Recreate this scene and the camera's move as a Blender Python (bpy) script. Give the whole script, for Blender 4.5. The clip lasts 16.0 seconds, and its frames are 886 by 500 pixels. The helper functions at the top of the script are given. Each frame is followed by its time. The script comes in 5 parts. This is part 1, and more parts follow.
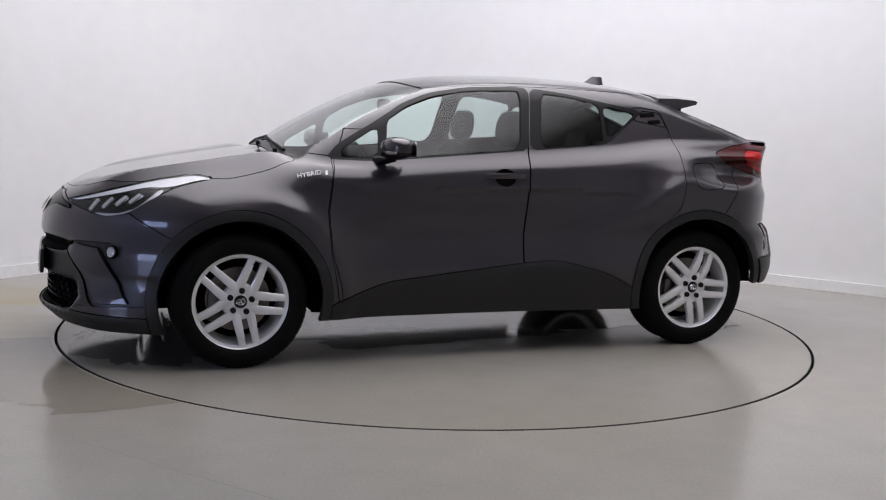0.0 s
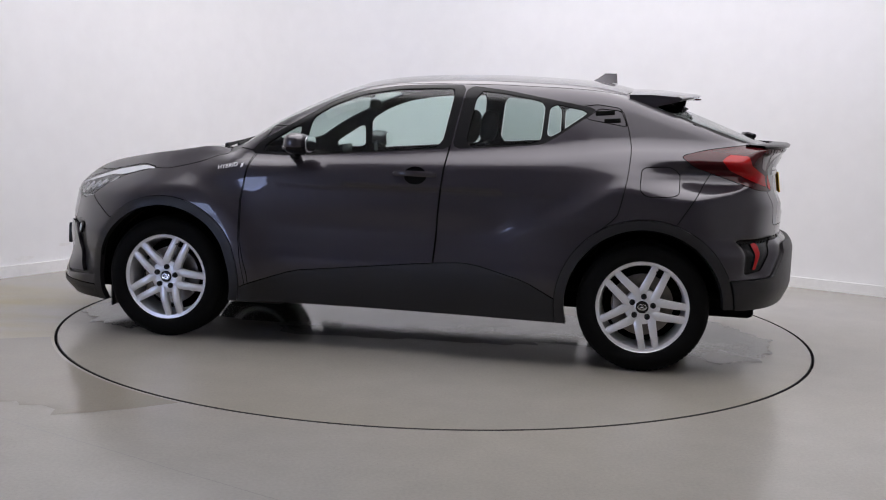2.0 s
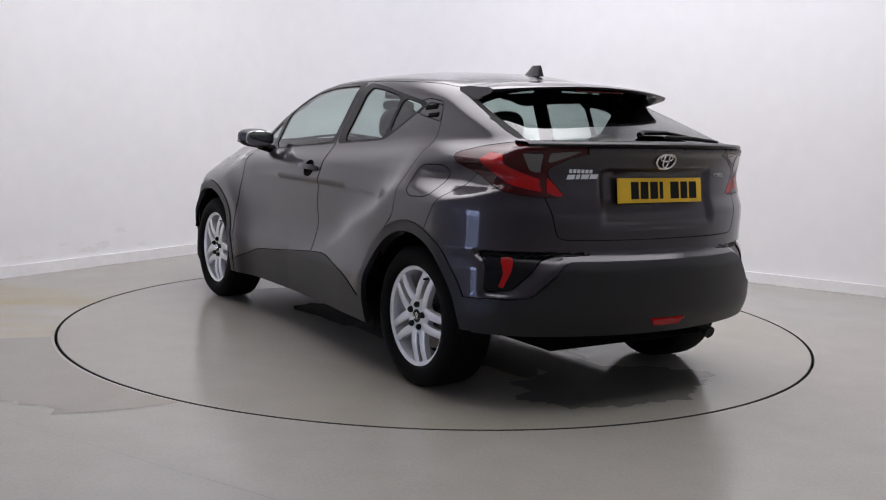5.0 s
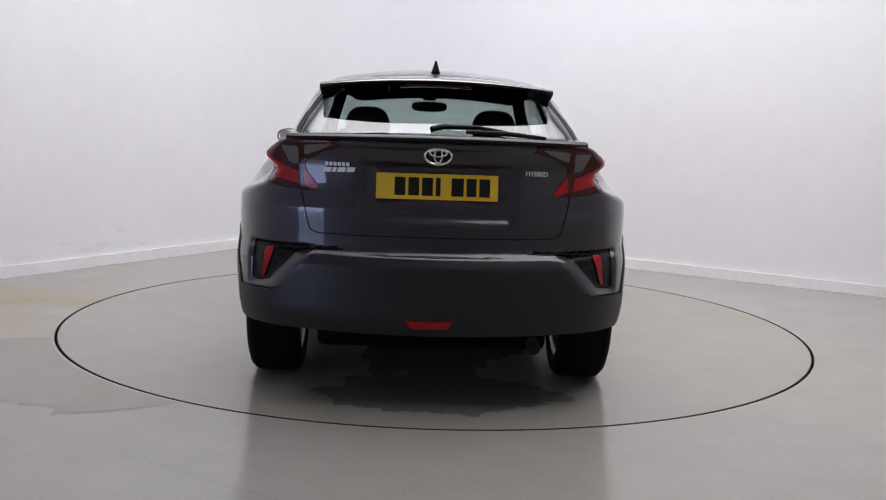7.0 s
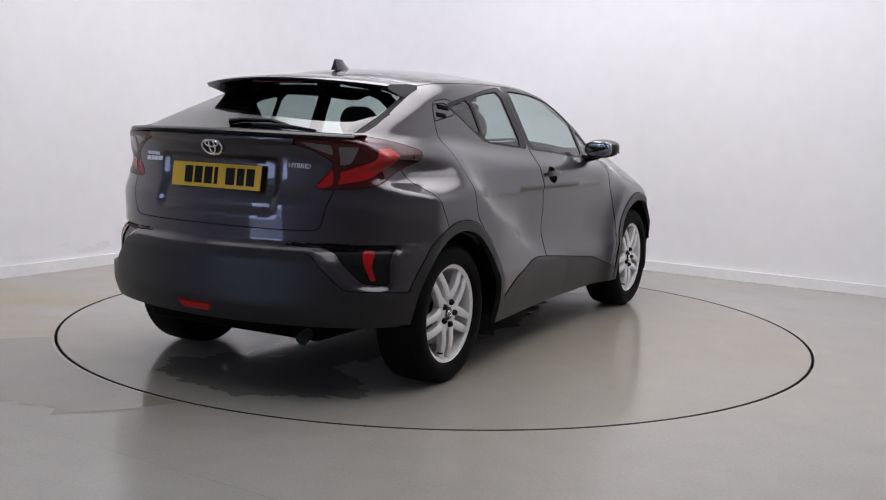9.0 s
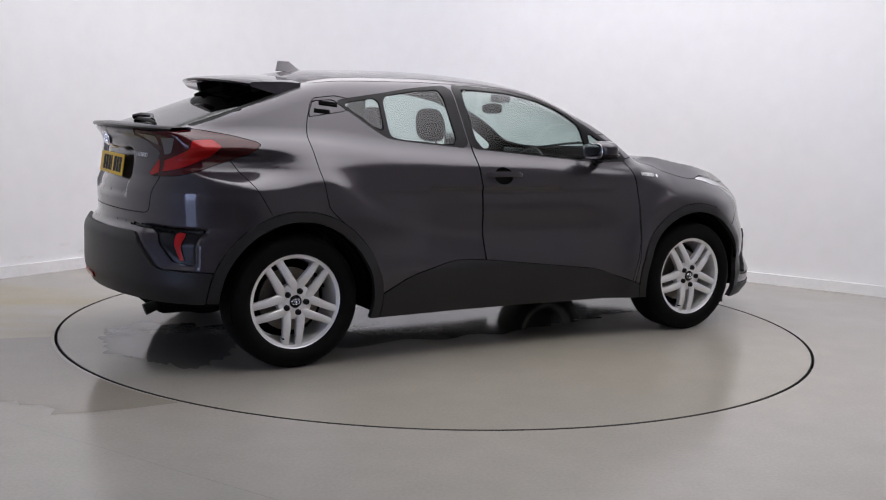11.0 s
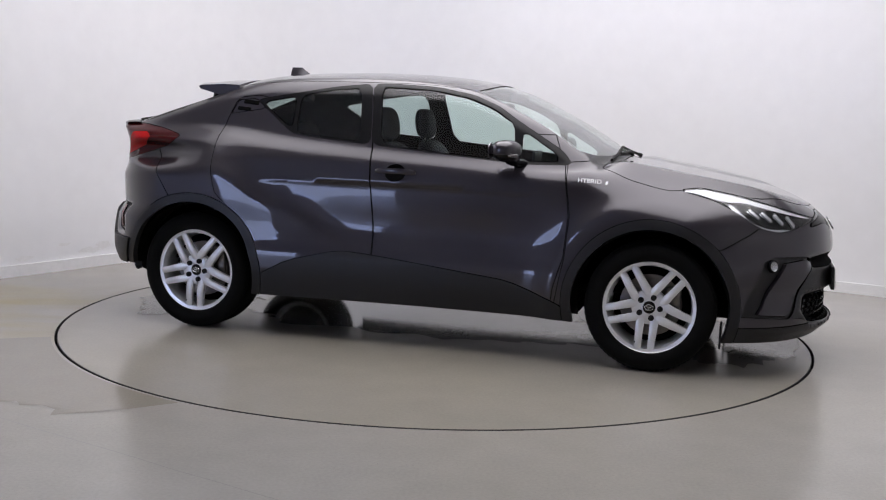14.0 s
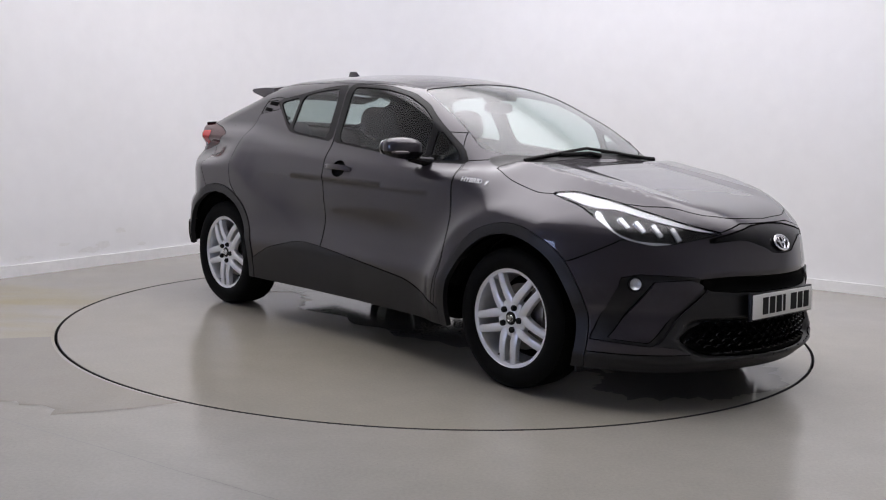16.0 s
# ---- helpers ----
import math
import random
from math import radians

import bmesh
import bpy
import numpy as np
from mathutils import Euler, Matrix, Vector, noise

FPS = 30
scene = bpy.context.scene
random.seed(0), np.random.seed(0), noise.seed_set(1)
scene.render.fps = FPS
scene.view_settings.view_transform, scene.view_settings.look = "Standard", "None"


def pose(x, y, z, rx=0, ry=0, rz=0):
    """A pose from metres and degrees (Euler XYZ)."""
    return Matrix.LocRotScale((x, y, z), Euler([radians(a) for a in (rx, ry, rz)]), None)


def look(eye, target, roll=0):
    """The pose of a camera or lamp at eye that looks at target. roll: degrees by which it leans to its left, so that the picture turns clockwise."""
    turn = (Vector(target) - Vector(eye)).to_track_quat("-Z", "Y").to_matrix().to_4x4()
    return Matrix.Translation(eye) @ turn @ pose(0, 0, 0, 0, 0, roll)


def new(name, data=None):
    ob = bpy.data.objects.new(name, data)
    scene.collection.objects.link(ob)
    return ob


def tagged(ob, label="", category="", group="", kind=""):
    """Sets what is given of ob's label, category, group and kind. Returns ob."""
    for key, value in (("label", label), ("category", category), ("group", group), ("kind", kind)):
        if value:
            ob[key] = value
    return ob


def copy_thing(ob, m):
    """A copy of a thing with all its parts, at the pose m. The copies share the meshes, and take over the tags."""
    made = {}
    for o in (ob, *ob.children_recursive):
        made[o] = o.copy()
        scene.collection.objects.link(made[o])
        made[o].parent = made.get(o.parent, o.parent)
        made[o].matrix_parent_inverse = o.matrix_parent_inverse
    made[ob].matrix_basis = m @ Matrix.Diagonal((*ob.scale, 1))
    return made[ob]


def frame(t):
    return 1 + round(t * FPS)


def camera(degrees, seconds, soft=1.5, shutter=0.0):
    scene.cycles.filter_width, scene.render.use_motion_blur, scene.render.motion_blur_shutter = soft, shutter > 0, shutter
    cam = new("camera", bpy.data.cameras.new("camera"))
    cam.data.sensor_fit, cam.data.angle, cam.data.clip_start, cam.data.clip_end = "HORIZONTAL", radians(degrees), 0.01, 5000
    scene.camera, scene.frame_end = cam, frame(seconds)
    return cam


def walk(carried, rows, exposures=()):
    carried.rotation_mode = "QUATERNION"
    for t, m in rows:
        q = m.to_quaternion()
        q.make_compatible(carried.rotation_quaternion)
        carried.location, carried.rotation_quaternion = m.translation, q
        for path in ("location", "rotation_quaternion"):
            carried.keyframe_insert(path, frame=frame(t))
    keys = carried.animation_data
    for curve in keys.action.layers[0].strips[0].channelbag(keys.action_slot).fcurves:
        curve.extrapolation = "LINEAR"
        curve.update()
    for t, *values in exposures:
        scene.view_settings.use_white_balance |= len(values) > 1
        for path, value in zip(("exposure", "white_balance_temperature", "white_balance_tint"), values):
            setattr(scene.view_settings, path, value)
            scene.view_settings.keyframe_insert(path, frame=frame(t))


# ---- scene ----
# camera: fixed on a stand in front of the turntable
cam = camera(46.7, 16.0, soft=1.1)
EYE = Vector((0.0, -6.3247, 1.2842))
STAND = look(EYE, EYE + Vector((0.00466, 0.99146, -0.13036)), 1.9)
walk(cam, [(0.0, STAND), (16.0, STAND)])
scene.view_settings.exposure = 0.0

# turning of the platform, degrees a second and at the start
TURN_0, TURN_RATE = 200.488, -15.521
CAR_X, CAR_Y = 0.0633, 0.0756

# room: corner of two white walls, in wall coordinates s (along the left wall) and n (off it)
WALL_P, WALL_A = Vector((-3.183, 1.06)), radians(57.5)
S_DIR = Vector((math.cos(WALL_A), math.sin(WALL_A)))
N_DIR = Vector((math.sin(WALL_A), -math.cos(WALL_A)))
S_CORNER, S_BACK, N_FAR, CEIL = 3.95, -8.5, 10.5, 3.9
COVE = 1.2


def room_xy(s, n):
    v = WALL_P + S_DIR * s + N_DIR * n
    return v.x, v.y


# ---- world and lights ----
world = bpy.data.worlds.new("world")
scene.world = world
world.use_nodes = True
sky = world.node_tree.nodes.new("ShaderNodeTexSky")
sky.sky_type, sky.sun_disc, sky.sun_elevation, sky.sun_rotation = "NISHITA", False, radians(35), radians(120)
world.node_tree.links.new(sky.outputs[0], world.node_tree.nodes["Background"].inputs[0])
world.node_tree.nodes["Background"].inputs[1].default_value = 0.12


# ---- materials ----
def material(name, color, rough=0.5, metal=0.0, coat=0.0, noise_scale=0.0, noise_amount=0.0, bump=0.0, bump_scale=200.0,
             rough_amount=0.0, emit=None, emit_strength=0.0, spec=0.5, coat_rough=0.03):
    m = bpy.data.materials.new(name)
    m.use_nodes = True
    nt = m.node_tree
    b = nt.nodes["Principled BSDF"]
    b.inputs["Base Color"].default_value = (*color, 1)
    b.inputs["Roughness"].default_value = rough
    b.inputs["Metallic"].default_value = metal
    b.inputs["Coat Weight"].default_value = coat
    b.inputs["Coat Roughness"].default_value = coat_rough
    b.inputs["Specular IOR Level"].default_value = spec
    tc = nt.nodes.new("ShaderNodeTexCoord")
    if noise_scale:
        def layer(scale):
            n = nt.nodes.new("ShaderNodeTexNoise")
            n.inputs["Scale"].default_value, n.inputs["Detail"].default_value = scale, 6
            nt.links.new(tc.outputs["Object"], n.inputs["Vector"])
            return n.outputs[0]
        mixn = nt.nodes.new("ShaderNodeMath")
        mixn.operation = "ADD"
        nt.links.new(layer(noise_scale), mixn.inputs[0])
        nt.links.new(layer(noise_scale * 9), mixn.inputs[1])
        ramp = nt.nodes.new("ShaderNodeMapRange")
        ramp.inputs["From Min"].default_value, ramp.inputs["From Max"].default_value = 0.6, 1.4
        ramp.inputs["To Min"].default_value, ramp.inputs["To Max"].default_value = 1 - noise_amount, 1 + noise_amount
        nt.links.new(mixn.outputs[0], ramp.inputs["Value"])
        mul = nt.nodes.new("ShaderNodeVectorMath")
        mul.operation = "SCALE"
        mul.inputs[0].default_value = color
        nt.links.new(ramp.outputs[0], mul.inputs["Scale"])
        nt.links.new(mul.outputs[0], b.inputs["Base Color"])
        if rough_amount:
            r2 = nt.nodes.new("ShaderNodeMapRange")
            r2.inputs["From Min"].default_value, r2.inputs["From Max"].default_value = 0.6, 1.4
            r2.inputs["To Min"].default_value, r2.inputs["To Max"].default_value = rough - rough_amount, rough + rough_amount
            nt.links.new(mixn.outputs[0], r2.inputs["Value"])
            nt.links.new(r2.outputs[0], b.inputs["Roughness"])
    if bump:
        n = nt.nodes.new("ShaderNodeTexNoise")
        n.inputs["Scale"].default_value, n.inputs["Detail"].default_value = bump_scale, 4
        nt.links.new(tc.outputs["Object"], n.inputs["Vector"])
        bp = nt.nodes.new("ShaderNodeBump")
        bp.inputs["Strength"].default_value, bp.inputs["Distance"].default_value = bump, 0.002
        nt.links.new(n.outputs[0], bp.inputs["Height"])
        nt.links.new(bp.outputs[0], b.inputs["Normal"])
    if emit:
        b.inputs["Emission Color"].default_value = (*emit, 1)
        b.inputs["Emission Strength"].default_value = emit_strength
    return m


def glass(name, tint, gloss_rough=0.0, glare=0.0):
    """Thin clear sheet: tinted see-through, with more gloss at a slant."""
    m = bpy.data.materials.new(name)
    m.use_nodes = True
    nt = m.node_tree
    nt.nodes.clear()
    out = nt.nodes.new("ShaderNodeOutputMaterial")
    mix = nt.nodes.new("ShaderNodeMixShader")
    tr = nt.nodes.new("ShaderNodeBsdfTransparent")
    gl = nt.nodes.new("ShaderNodeBsdfGlossy")
    lw = nt.nodes.new("ShaderNodeLayerWeight")
    lw.inputs["Blend"].default_value = 0.5
    pw = nt.nodes.new("ShaderNodeMath")
    pw.operation = "POWER"
    pw.inputs[1].default_value = 4.0
    ma = nt.nodes.new("ShaderNodeMath")
    ma.operation = "MULTIPLY_ADD"
    ma.inputs[1].default_value, ma.inputs[2].default_value = 0.9, 0.06
    tr.inputs[0].default_value = (*tint, 1)
    gl.inputs["Roughness"].default_value = gloss_rough
    nt.links.new(lw.outputs["Facing"], pw.inputs[0])
    nt.links.new(pw.outputs[0], ma.inputs[0])
    nt.links.new(ma.outputs[0], mix.inputs[0])
    nt.links.new(tr.outputs[0], mix.inputs[1])
    nt.links.new(gl.outputs[0], mix.inputs[2])
    last = mix.outputs[0]
    if glare:
        # pale diffuse veil that stands in for the bright reflection on the pane
        film, df = nt.nodes.new("ShaderNodeMixShader"), nt.nodes.new("ShaderNodeBsdfDiffuse")
        df.inputs["Color"].default_value = (0.75, 0.77, 0.78, 1)
        n, r = nt.nodes.new("ShaderNodeTexNoise"), nt.nodes.new("ShaderNodeMapRange")
        n.inputs["Scale"].default_value, n.inputs["Detail"].default_value = 4.0, 5
        r.inputs["From Min"].default_value, r.inputs["From Max"].default_value = 0.3, 0.7
        r.inputs["To Min"].default_value, r.inputs["To Max"].default_value = glare * 0.7, glare * 1.3
        nt.links.new(n.outputs[0], r.inputs["Value"])
        nt.links.new(r.outputs[0], film.inputs[0])
        nt.links.new(last, film.inputs[1])
        nt.links.new(df.outputs[0], film.inputs[2])
        last = film.outputs[0]
    nt.links.new(last, out.inputs[0])
    return m


def floor_paint(name, base, warm, rough, tint_spots=()):
    """Painted concrete: broad warm and grey clouds, fine grain, smears in the gloss."""
    m = bpy.data.materials.new(name)
    m.use_nodes = True
    nt = m.node_tree
    b = nt.nodes["Principled BSDF"]
    geo = nt.nodes.new("ShaderNodeTexCoord")

    def cloud(scale, detail, stretch=(1, 1, 1)):
        mp = nt.nodes.new("ShaderNodeMapping")
        mp.inputs["Scale"].default_value = stretch
        n = nt.nodes.new("ShaderNodeTexNoise")
        n.inputs["Scale"].default_value, n.inputs["Detail"].default_value = scale, detail
        nt.links.new(geo.outputs["Object"], mp.inputs["Vector"])
        nt.links.new(mp.outputs[0], n.inputs["Vector"])
        return n.outputs[0]

    def span(val, lo, hi, a, c):
        r = nt.nodes.new("ShaderNodeMapRange")
        for key, v in (("From Min", lo), ("From Max", hi), ("To Min", a), ("To Max", c)):
            r.inputs[key].default_value = v
        nt.links.new(val, r.inputs["Value"])
        return r.outputs[0]
    def blend(mask, under, over):
        mix = nt.nodes.new("ShaderNodeMix")
        mix.data_type = "RGBA"
        for key, v in (("A", under), ("B", over)):
            if isinstance(v, tuple):
                mix.inputs[key].default_value = (*v, 1)
            else:
                nt.links.new(v, mix.inputs[key])
        nt.links.new(mask, mix.inputs["Factor"])
        return mix.outputs["Result"]

    def times(u, v):
        n = nt.nodes.new("ShaderNodeMath")
        n.operation = "MULTIPLY"
        nt.links.new(u, n.inputs[0])
        nt.links.new(v, n.inputs[1])
        return n.outputs[0]
    col = blend(span(cloud(0.35, 1), 0.2, 0.85, 0, 1), base, warm)
    # brownish tint round each given spot, broken up by noise
    for (sx, sy), reach, stretch in tint_spots:
        far = nt.nodes.new("ShaderNodeVectorMath")
        far.operation = "DISTANCE"
        far.inputs[1].default_value = (sx * stretch[0], sy * stretch[1], 0)
        mp = nt.nodes.new("ShaderNodeMapping")
        mp.inputs["Scale"].default_value = (*stretch, 1)
        nt.links.new(geo.outputs["Object"], mp.inputs["Vector"])
        nt.links.new(mp.outputs[0], far.inputs[0])
        near = span(far.outputs["Value"], 0.25 * reach, reach, 1.0, 0.0)
        col = blend(times(near, span(cloud(1.1, 3, (0.6, 2.2, 1)), 0.36, 0.60, 0.15, 1.0)), col, (0.285, 0.242, 0.132))
    # grit
    col = blend(times(span(cloud(260, 2), 0.66, 0.74, 0, 0.5), span(cloud(2.5, 2), 0.4, 0.6, 0.2, 1.0)), col, (0.10, 0.095, 0.085))
    grain = nt.nodes.new("ShaderNodeVectorMath")
    grain.operation = "SCALE"
    nt.links.new(col, grain.inputs[0])
    nt.links.new(times(span(cloud(70, 4), 0.3, 0.7, 0.955, 1.045), span(cloud(5, 5), 0.3, 0.7, 0.97, 1.03)), grain.inputs["Scale"])
    nt.links.new(grain.outputs[0], b.inputs["Base Color"])
    nt.links.new(span(cloud(1.6, 4), 0.3, 0.7, rough * 0.8, rough * 1.25), b.inputs["Roughness"])
    b.inputs["Specular IOR Level"].default_value = 0.45
    return m


WALL = material("white_wall_paint", (0.80, 0.80, 0.81), 0.6, noise_scale=0.8, noise_amount=0.03, bump=0.15, bump_scale=60)
SKIRT = material("white_gloss_paint", (0.80, 0.80, 0.80), 0.35, noise_scale=3, noise_amount=0.05)
CEILING = material("ceiling_paint", (0.78, 0.78, 0.78), 0.8)
FLOOR = floor_paint("grey_floor_paint", (0.310, 0.300, 0.289), (0.304, 0.281, 0.235), 0.20,
                    (((-2.9, -0.35), 1.5, (1.0, 1.0)), ((-3.4, 0.35), 0.8, (0.6, 1.5))))
DISC = floor_paint("worn_disc_paint", (0.296, 0.285, 0.268), (0.286, 0.261, 0.205), 0.18)
# glossy damp floor; the darker brown tone paints in the mirrored car
DAMP_REFLECTION = floor_paint("damp_reflection_paint", (0.245, 0.234, 0.212), (0.25, 0.222, 0.17), 0.085)
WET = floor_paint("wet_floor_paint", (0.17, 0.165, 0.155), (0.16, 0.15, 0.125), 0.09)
# for assumed walls behind the camera; pale tone set to brighten the car
UNSEEN_WALL = material("unseen_pale_wall", (0.80, 0.80, 0.80), 0.8, noise_scale=2, noise_amount=0.15, bump=0.3, bump_scale=40)
CRACK = material("crack_grey", (0.16, 0.15, 0.14), 0.7)
SCUFF = material("rubbed_paint", (0.755, 0.75, 0.745), 0.6, noise_scale=20, noise_amount=0.08)
# black that puts the shade inside the turntable gap into the colour
PIT = material("gap_shade_black", (0.01, 0.01, 0.01), 0.9)
# glow of an assumed ceiling panel, never in view, that lights the room
PANEL = material("added_light_panel", (0.9, 0.9, 0.9), 0.5, emit=(1.0, 0.965, 1.01), emit_strength=3.38)
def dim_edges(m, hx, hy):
    """Fades the added panel's glow towards the rim, to soften its reflections."""
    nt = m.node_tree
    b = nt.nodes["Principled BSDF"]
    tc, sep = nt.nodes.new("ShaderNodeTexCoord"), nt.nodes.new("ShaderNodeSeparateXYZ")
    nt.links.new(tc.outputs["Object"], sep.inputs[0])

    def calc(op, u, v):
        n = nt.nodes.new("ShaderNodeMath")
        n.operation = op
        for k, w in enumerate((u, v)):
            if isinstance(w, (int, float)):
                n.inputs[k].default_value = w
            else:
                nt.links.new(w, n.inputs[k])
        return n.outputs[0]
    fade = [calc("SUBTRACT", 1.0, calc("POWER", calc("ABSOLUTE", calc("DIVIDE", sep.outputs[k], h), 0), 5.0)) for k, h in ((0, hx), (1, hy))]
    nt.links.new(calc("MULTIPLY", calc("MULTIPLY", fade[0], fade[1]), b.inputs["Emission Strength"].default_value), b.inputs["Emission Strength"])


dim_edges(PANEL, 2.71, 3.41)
DAY = material("daylight_pane", (0.5, 0.6, 0.9), 0.5, emit=(0.55, 0.65, 1.0), emit_strength=4.6)
PAINT = material("dark_grey_metallic", (0.0200, 0.0162, 0.0230), 0.38, 0.6, 1.0, noise_scale=500, noise_amount=0.10, coat_rough=0.02)
TRIM = material("charcoal_grained_plastic", (0.0105, 0.0102, 0.0115), 0.40, noise_scale=120, noise_amount=0.12, bump=0.2, bump_scale=700, spec=0.36)
PLASTIC = material("dark_grey_plastic", (0.0055, 0.0055, 0.0062), 0.33, noise_scale=120, noise_amount=0.12, bump=0.2, bump_scale=700, spec=0.4)
BLACK = material("gloss_black", (0.005, 0.005, 0.006), 0.26, noise_scale=60, noise_amount=0.1, spec=0.22)
CORE = material("dark_cavity", (0.0025, 0.0025, 0.0025), 0.9, spec=0.06)
RUBBER = material("tyre_rubber", (0.003, 0.003, 0.003), 0.75, noise_scale=40, noise_amount=0.2, bump=0.3, bump_scale=300, spec=0.12)
ALLOY = material("silver_alloy", (0.76, 0.76, 0.765), 0.28, 0.40, noise_scale=50, noise_amount=0.05)
STEEL = material("worn_steel", (0.22, 0.20, 0.18), 0.45, 0.9, noise_scale=25, noise_amount=0.3)
CHROME = material("chrome", (0.85, 0.85, 0.87), 0.08, 1.0)
CABIN = material("cabin_fabric", (0.022, 0.021, 0.022), 0.85, noise_scale=90, noise_amount=0.25)
GLASS = glass("clear_glass", (0.80, 0.90, 0.87))
# windscreen with its slanting wall reflection painted in as a pale veil
SCREEN = glass("glare_windscreen_glass", (0.80, 0.90, 0.87), 0.0, 0.13)
TINT = glass("tinted_glass", (0.62, 0.70, 0.68))
LENS = glass("lamp_lens", (0.93, 0.94, 0.95))
RED = material("red_lens", (0.36, 0.005, 0.006), 0.16, coat=0.1, spec=0.3)
DARKRED = material("smoked_red_lens", (0.045, 0.003, 0.004), 0.10, coat=0.1, spec=0.3)
SMOKE = material("smoked_clear_lens", (0.10, 0.088, 0.088), 0.10, coat=0.9)
HOUSING = material("lamp_housing_grey", (0.17, 0.17, 0.175), 0.25, 0.3, noise_scale=40, noise_amount=0.2)
SILVER = material("lamp_reflector", (0.66, 0.67, 0.69), 0.26, 0.6)
WHITE_BAR = material("white_light_guide", (0.80, 0.81, 0.83), 0.25, coat=0.6)
YELLOW = material("yellow_plate", (0.80, 0.50, 0.02), 0.5)
WHITE_PLATE = material("white_plate", (0.72, 0.72, 0.70), 0.35)
INK = material("black_ink", (0.010, 0.010, 0.010), 0.65, spec=0.2)


# ---- mesh helpers ----
def link(name, verts, faces, mat, parent=None, label="", normals=None, smooth=True):
    me = bpy.data.meshes.new(name)
    me.from_pydata([tuple(v) for v in verts], [], [tuple(int(i) for i in f) for f in faces])
    me.update()
    me.materials.append(mat)
    if smooth:
        me.polygons.foreach_set("use_smooth", [True] * len(me.polygons))
    if normals is not None:
        me.normals_split_custom_set_from_vertices([tuple(n) for n in normals])
    ob = new(name, me)
    if parent is not None:
        ob.parent = parent
    if label:
        tagged(ob, label)
    return ob


def part(name, bm, mat, parent=None, label="", smooth=True, angle=35):
    me = bpy.data.meshes.new(name)
    bm.to_mesh(me)
    bm.free()
    me.materials.append(mat)
    if smooth:
        me.polygons.foreach_set("use_smooth", [True] * len(me.polygons))
        me.set_sharp_from_angle(angle=radians(angle))
    ob = new(name, me)
    if parent is not None:
        ob.parent = parent
    if label:
        tagged(ob, label)
    return ob


def box(bm, cx, cy, cz, sx, sy, sz, bevel=0.0, m=None, seg=2):
    made = bmesh.ops.create_cube(bm, size=1.0)["verts"]
    for v in made:
        v.co = Vector((v.co.x * sx, v.co.y * sy, v.co.z * sz))
    if bevel:
        edges = list({e for v in made for e in v.link_edges})
        r = bmesh.ops.bevel(bm, geom=edges, offset=bevel, segments=seg, affect="EDGES", profile=0.5)
        made = list({v for v in made if v.is_valid} | {v for v in r["verts"]})
    for v in made:
        v.co = Vector((v.co.x + cx, v.co.y + cy, v.co.z + cz))
        if m is not None:
            v.co = m @ v.co
    return made


def lathe(profile, axis_m, steps=64, closed=False):
    """Turned solid: profile of (radius, height) round local z, placed by axis_m."""
    verts, faces = [], []
    n = len(profile)
    for i in range(steps):
        a = 2 * math.pi * i / steps
        for r, h in profile:
            verts.append(axis_m @ Vector((r * math.cos(a), r * math.sin(a), h)))
    for i in range(steps):
        j = (i + 1) % steps
        for k in range(n if closed else n - 1):
            l = (k + 1) % n
            faces.append((i * n + k, j * n + k, j * n + l, i * n + l))
    bm = bmesh.new()
    vs = [bm.verts.new(v) for v in verts]
    for f in faces:
        try:
            bm.faces.new([vs[q] for q in f])
        except ValueError:
            pass
    bmesh.ops.remove_doubles(bm, verts=bm.verts, dist=1e-6)
    bmesh.ops.recalc_face_normals(bm, faces=bm.faces)
    return bm


def prism(outline, axis_m, depth, bevel=0.0):
    """Solid from a 2D outline in local xy, pushed along local z."""
    bm = bmesh.new()
    f = bm.faces.new([bm.verts.new((x, y, 0)) for x, y in outline])
    r = bmesh.ops.extrude_face_region(bm, geom=[f])
    top = [v for v in r["geom"] if isinstance(v, bmesh.types.BMVert)]
    for v in top:
        v.co.z += depth
    bmesh.ops.recalc_face_normals(bm, faces=bm.faces)
    if bevel:
        edges = [e for e in bm.edges if all(abs(v.co.z - depth) < 1e-6 for v in e.verts)]
        bmesh.ops.bevel(bm, geom=edges, offset=bevel, segments=2, affect="EDGES")
    bmesh.ops.transform(bm, matrix=axis_m, verts=bm.verts)
    return bm


# ---- room ----
def wall_prism(name, pts, label, mat, z0, z1, thick=0.2):
    """Wall that follows a line of points on the floor; its body lies outside."""
    n = len(pts)
    outer = []
    for i in range(n):
        a, b = pts[max(0, i - 1)], pts[min(n - 1, i + 1)]
        d = (Vector(b) - Vector(a)).normalized()
        outer.append((pts[i][0] - d.y * thick, pts[i][1] + d.x * thick))
    bm = bmesh.new()
    rings = [[bm.verts.new((p[0], p[1], z)) for p in line] for line, z in ((pts, z0), (pts, z1), (outer, z1), (outer, z0))]
    for k in range(4):
        a, b = rings[k], rings[(k + 1) % 4]
        for i in range(n - 1):
            bm.faces.new((a[i], a[i + 1], b[i + 1], b[i]))
    bm.faces.new([r[0] for r in rings])
    bm.faces.new([r[-1] for r in rings])
    bmesh.ops.recalc_face_normals(bm, faces=bm.faces)
    return tagged(part(name, bm, mat), label, kind="structure")


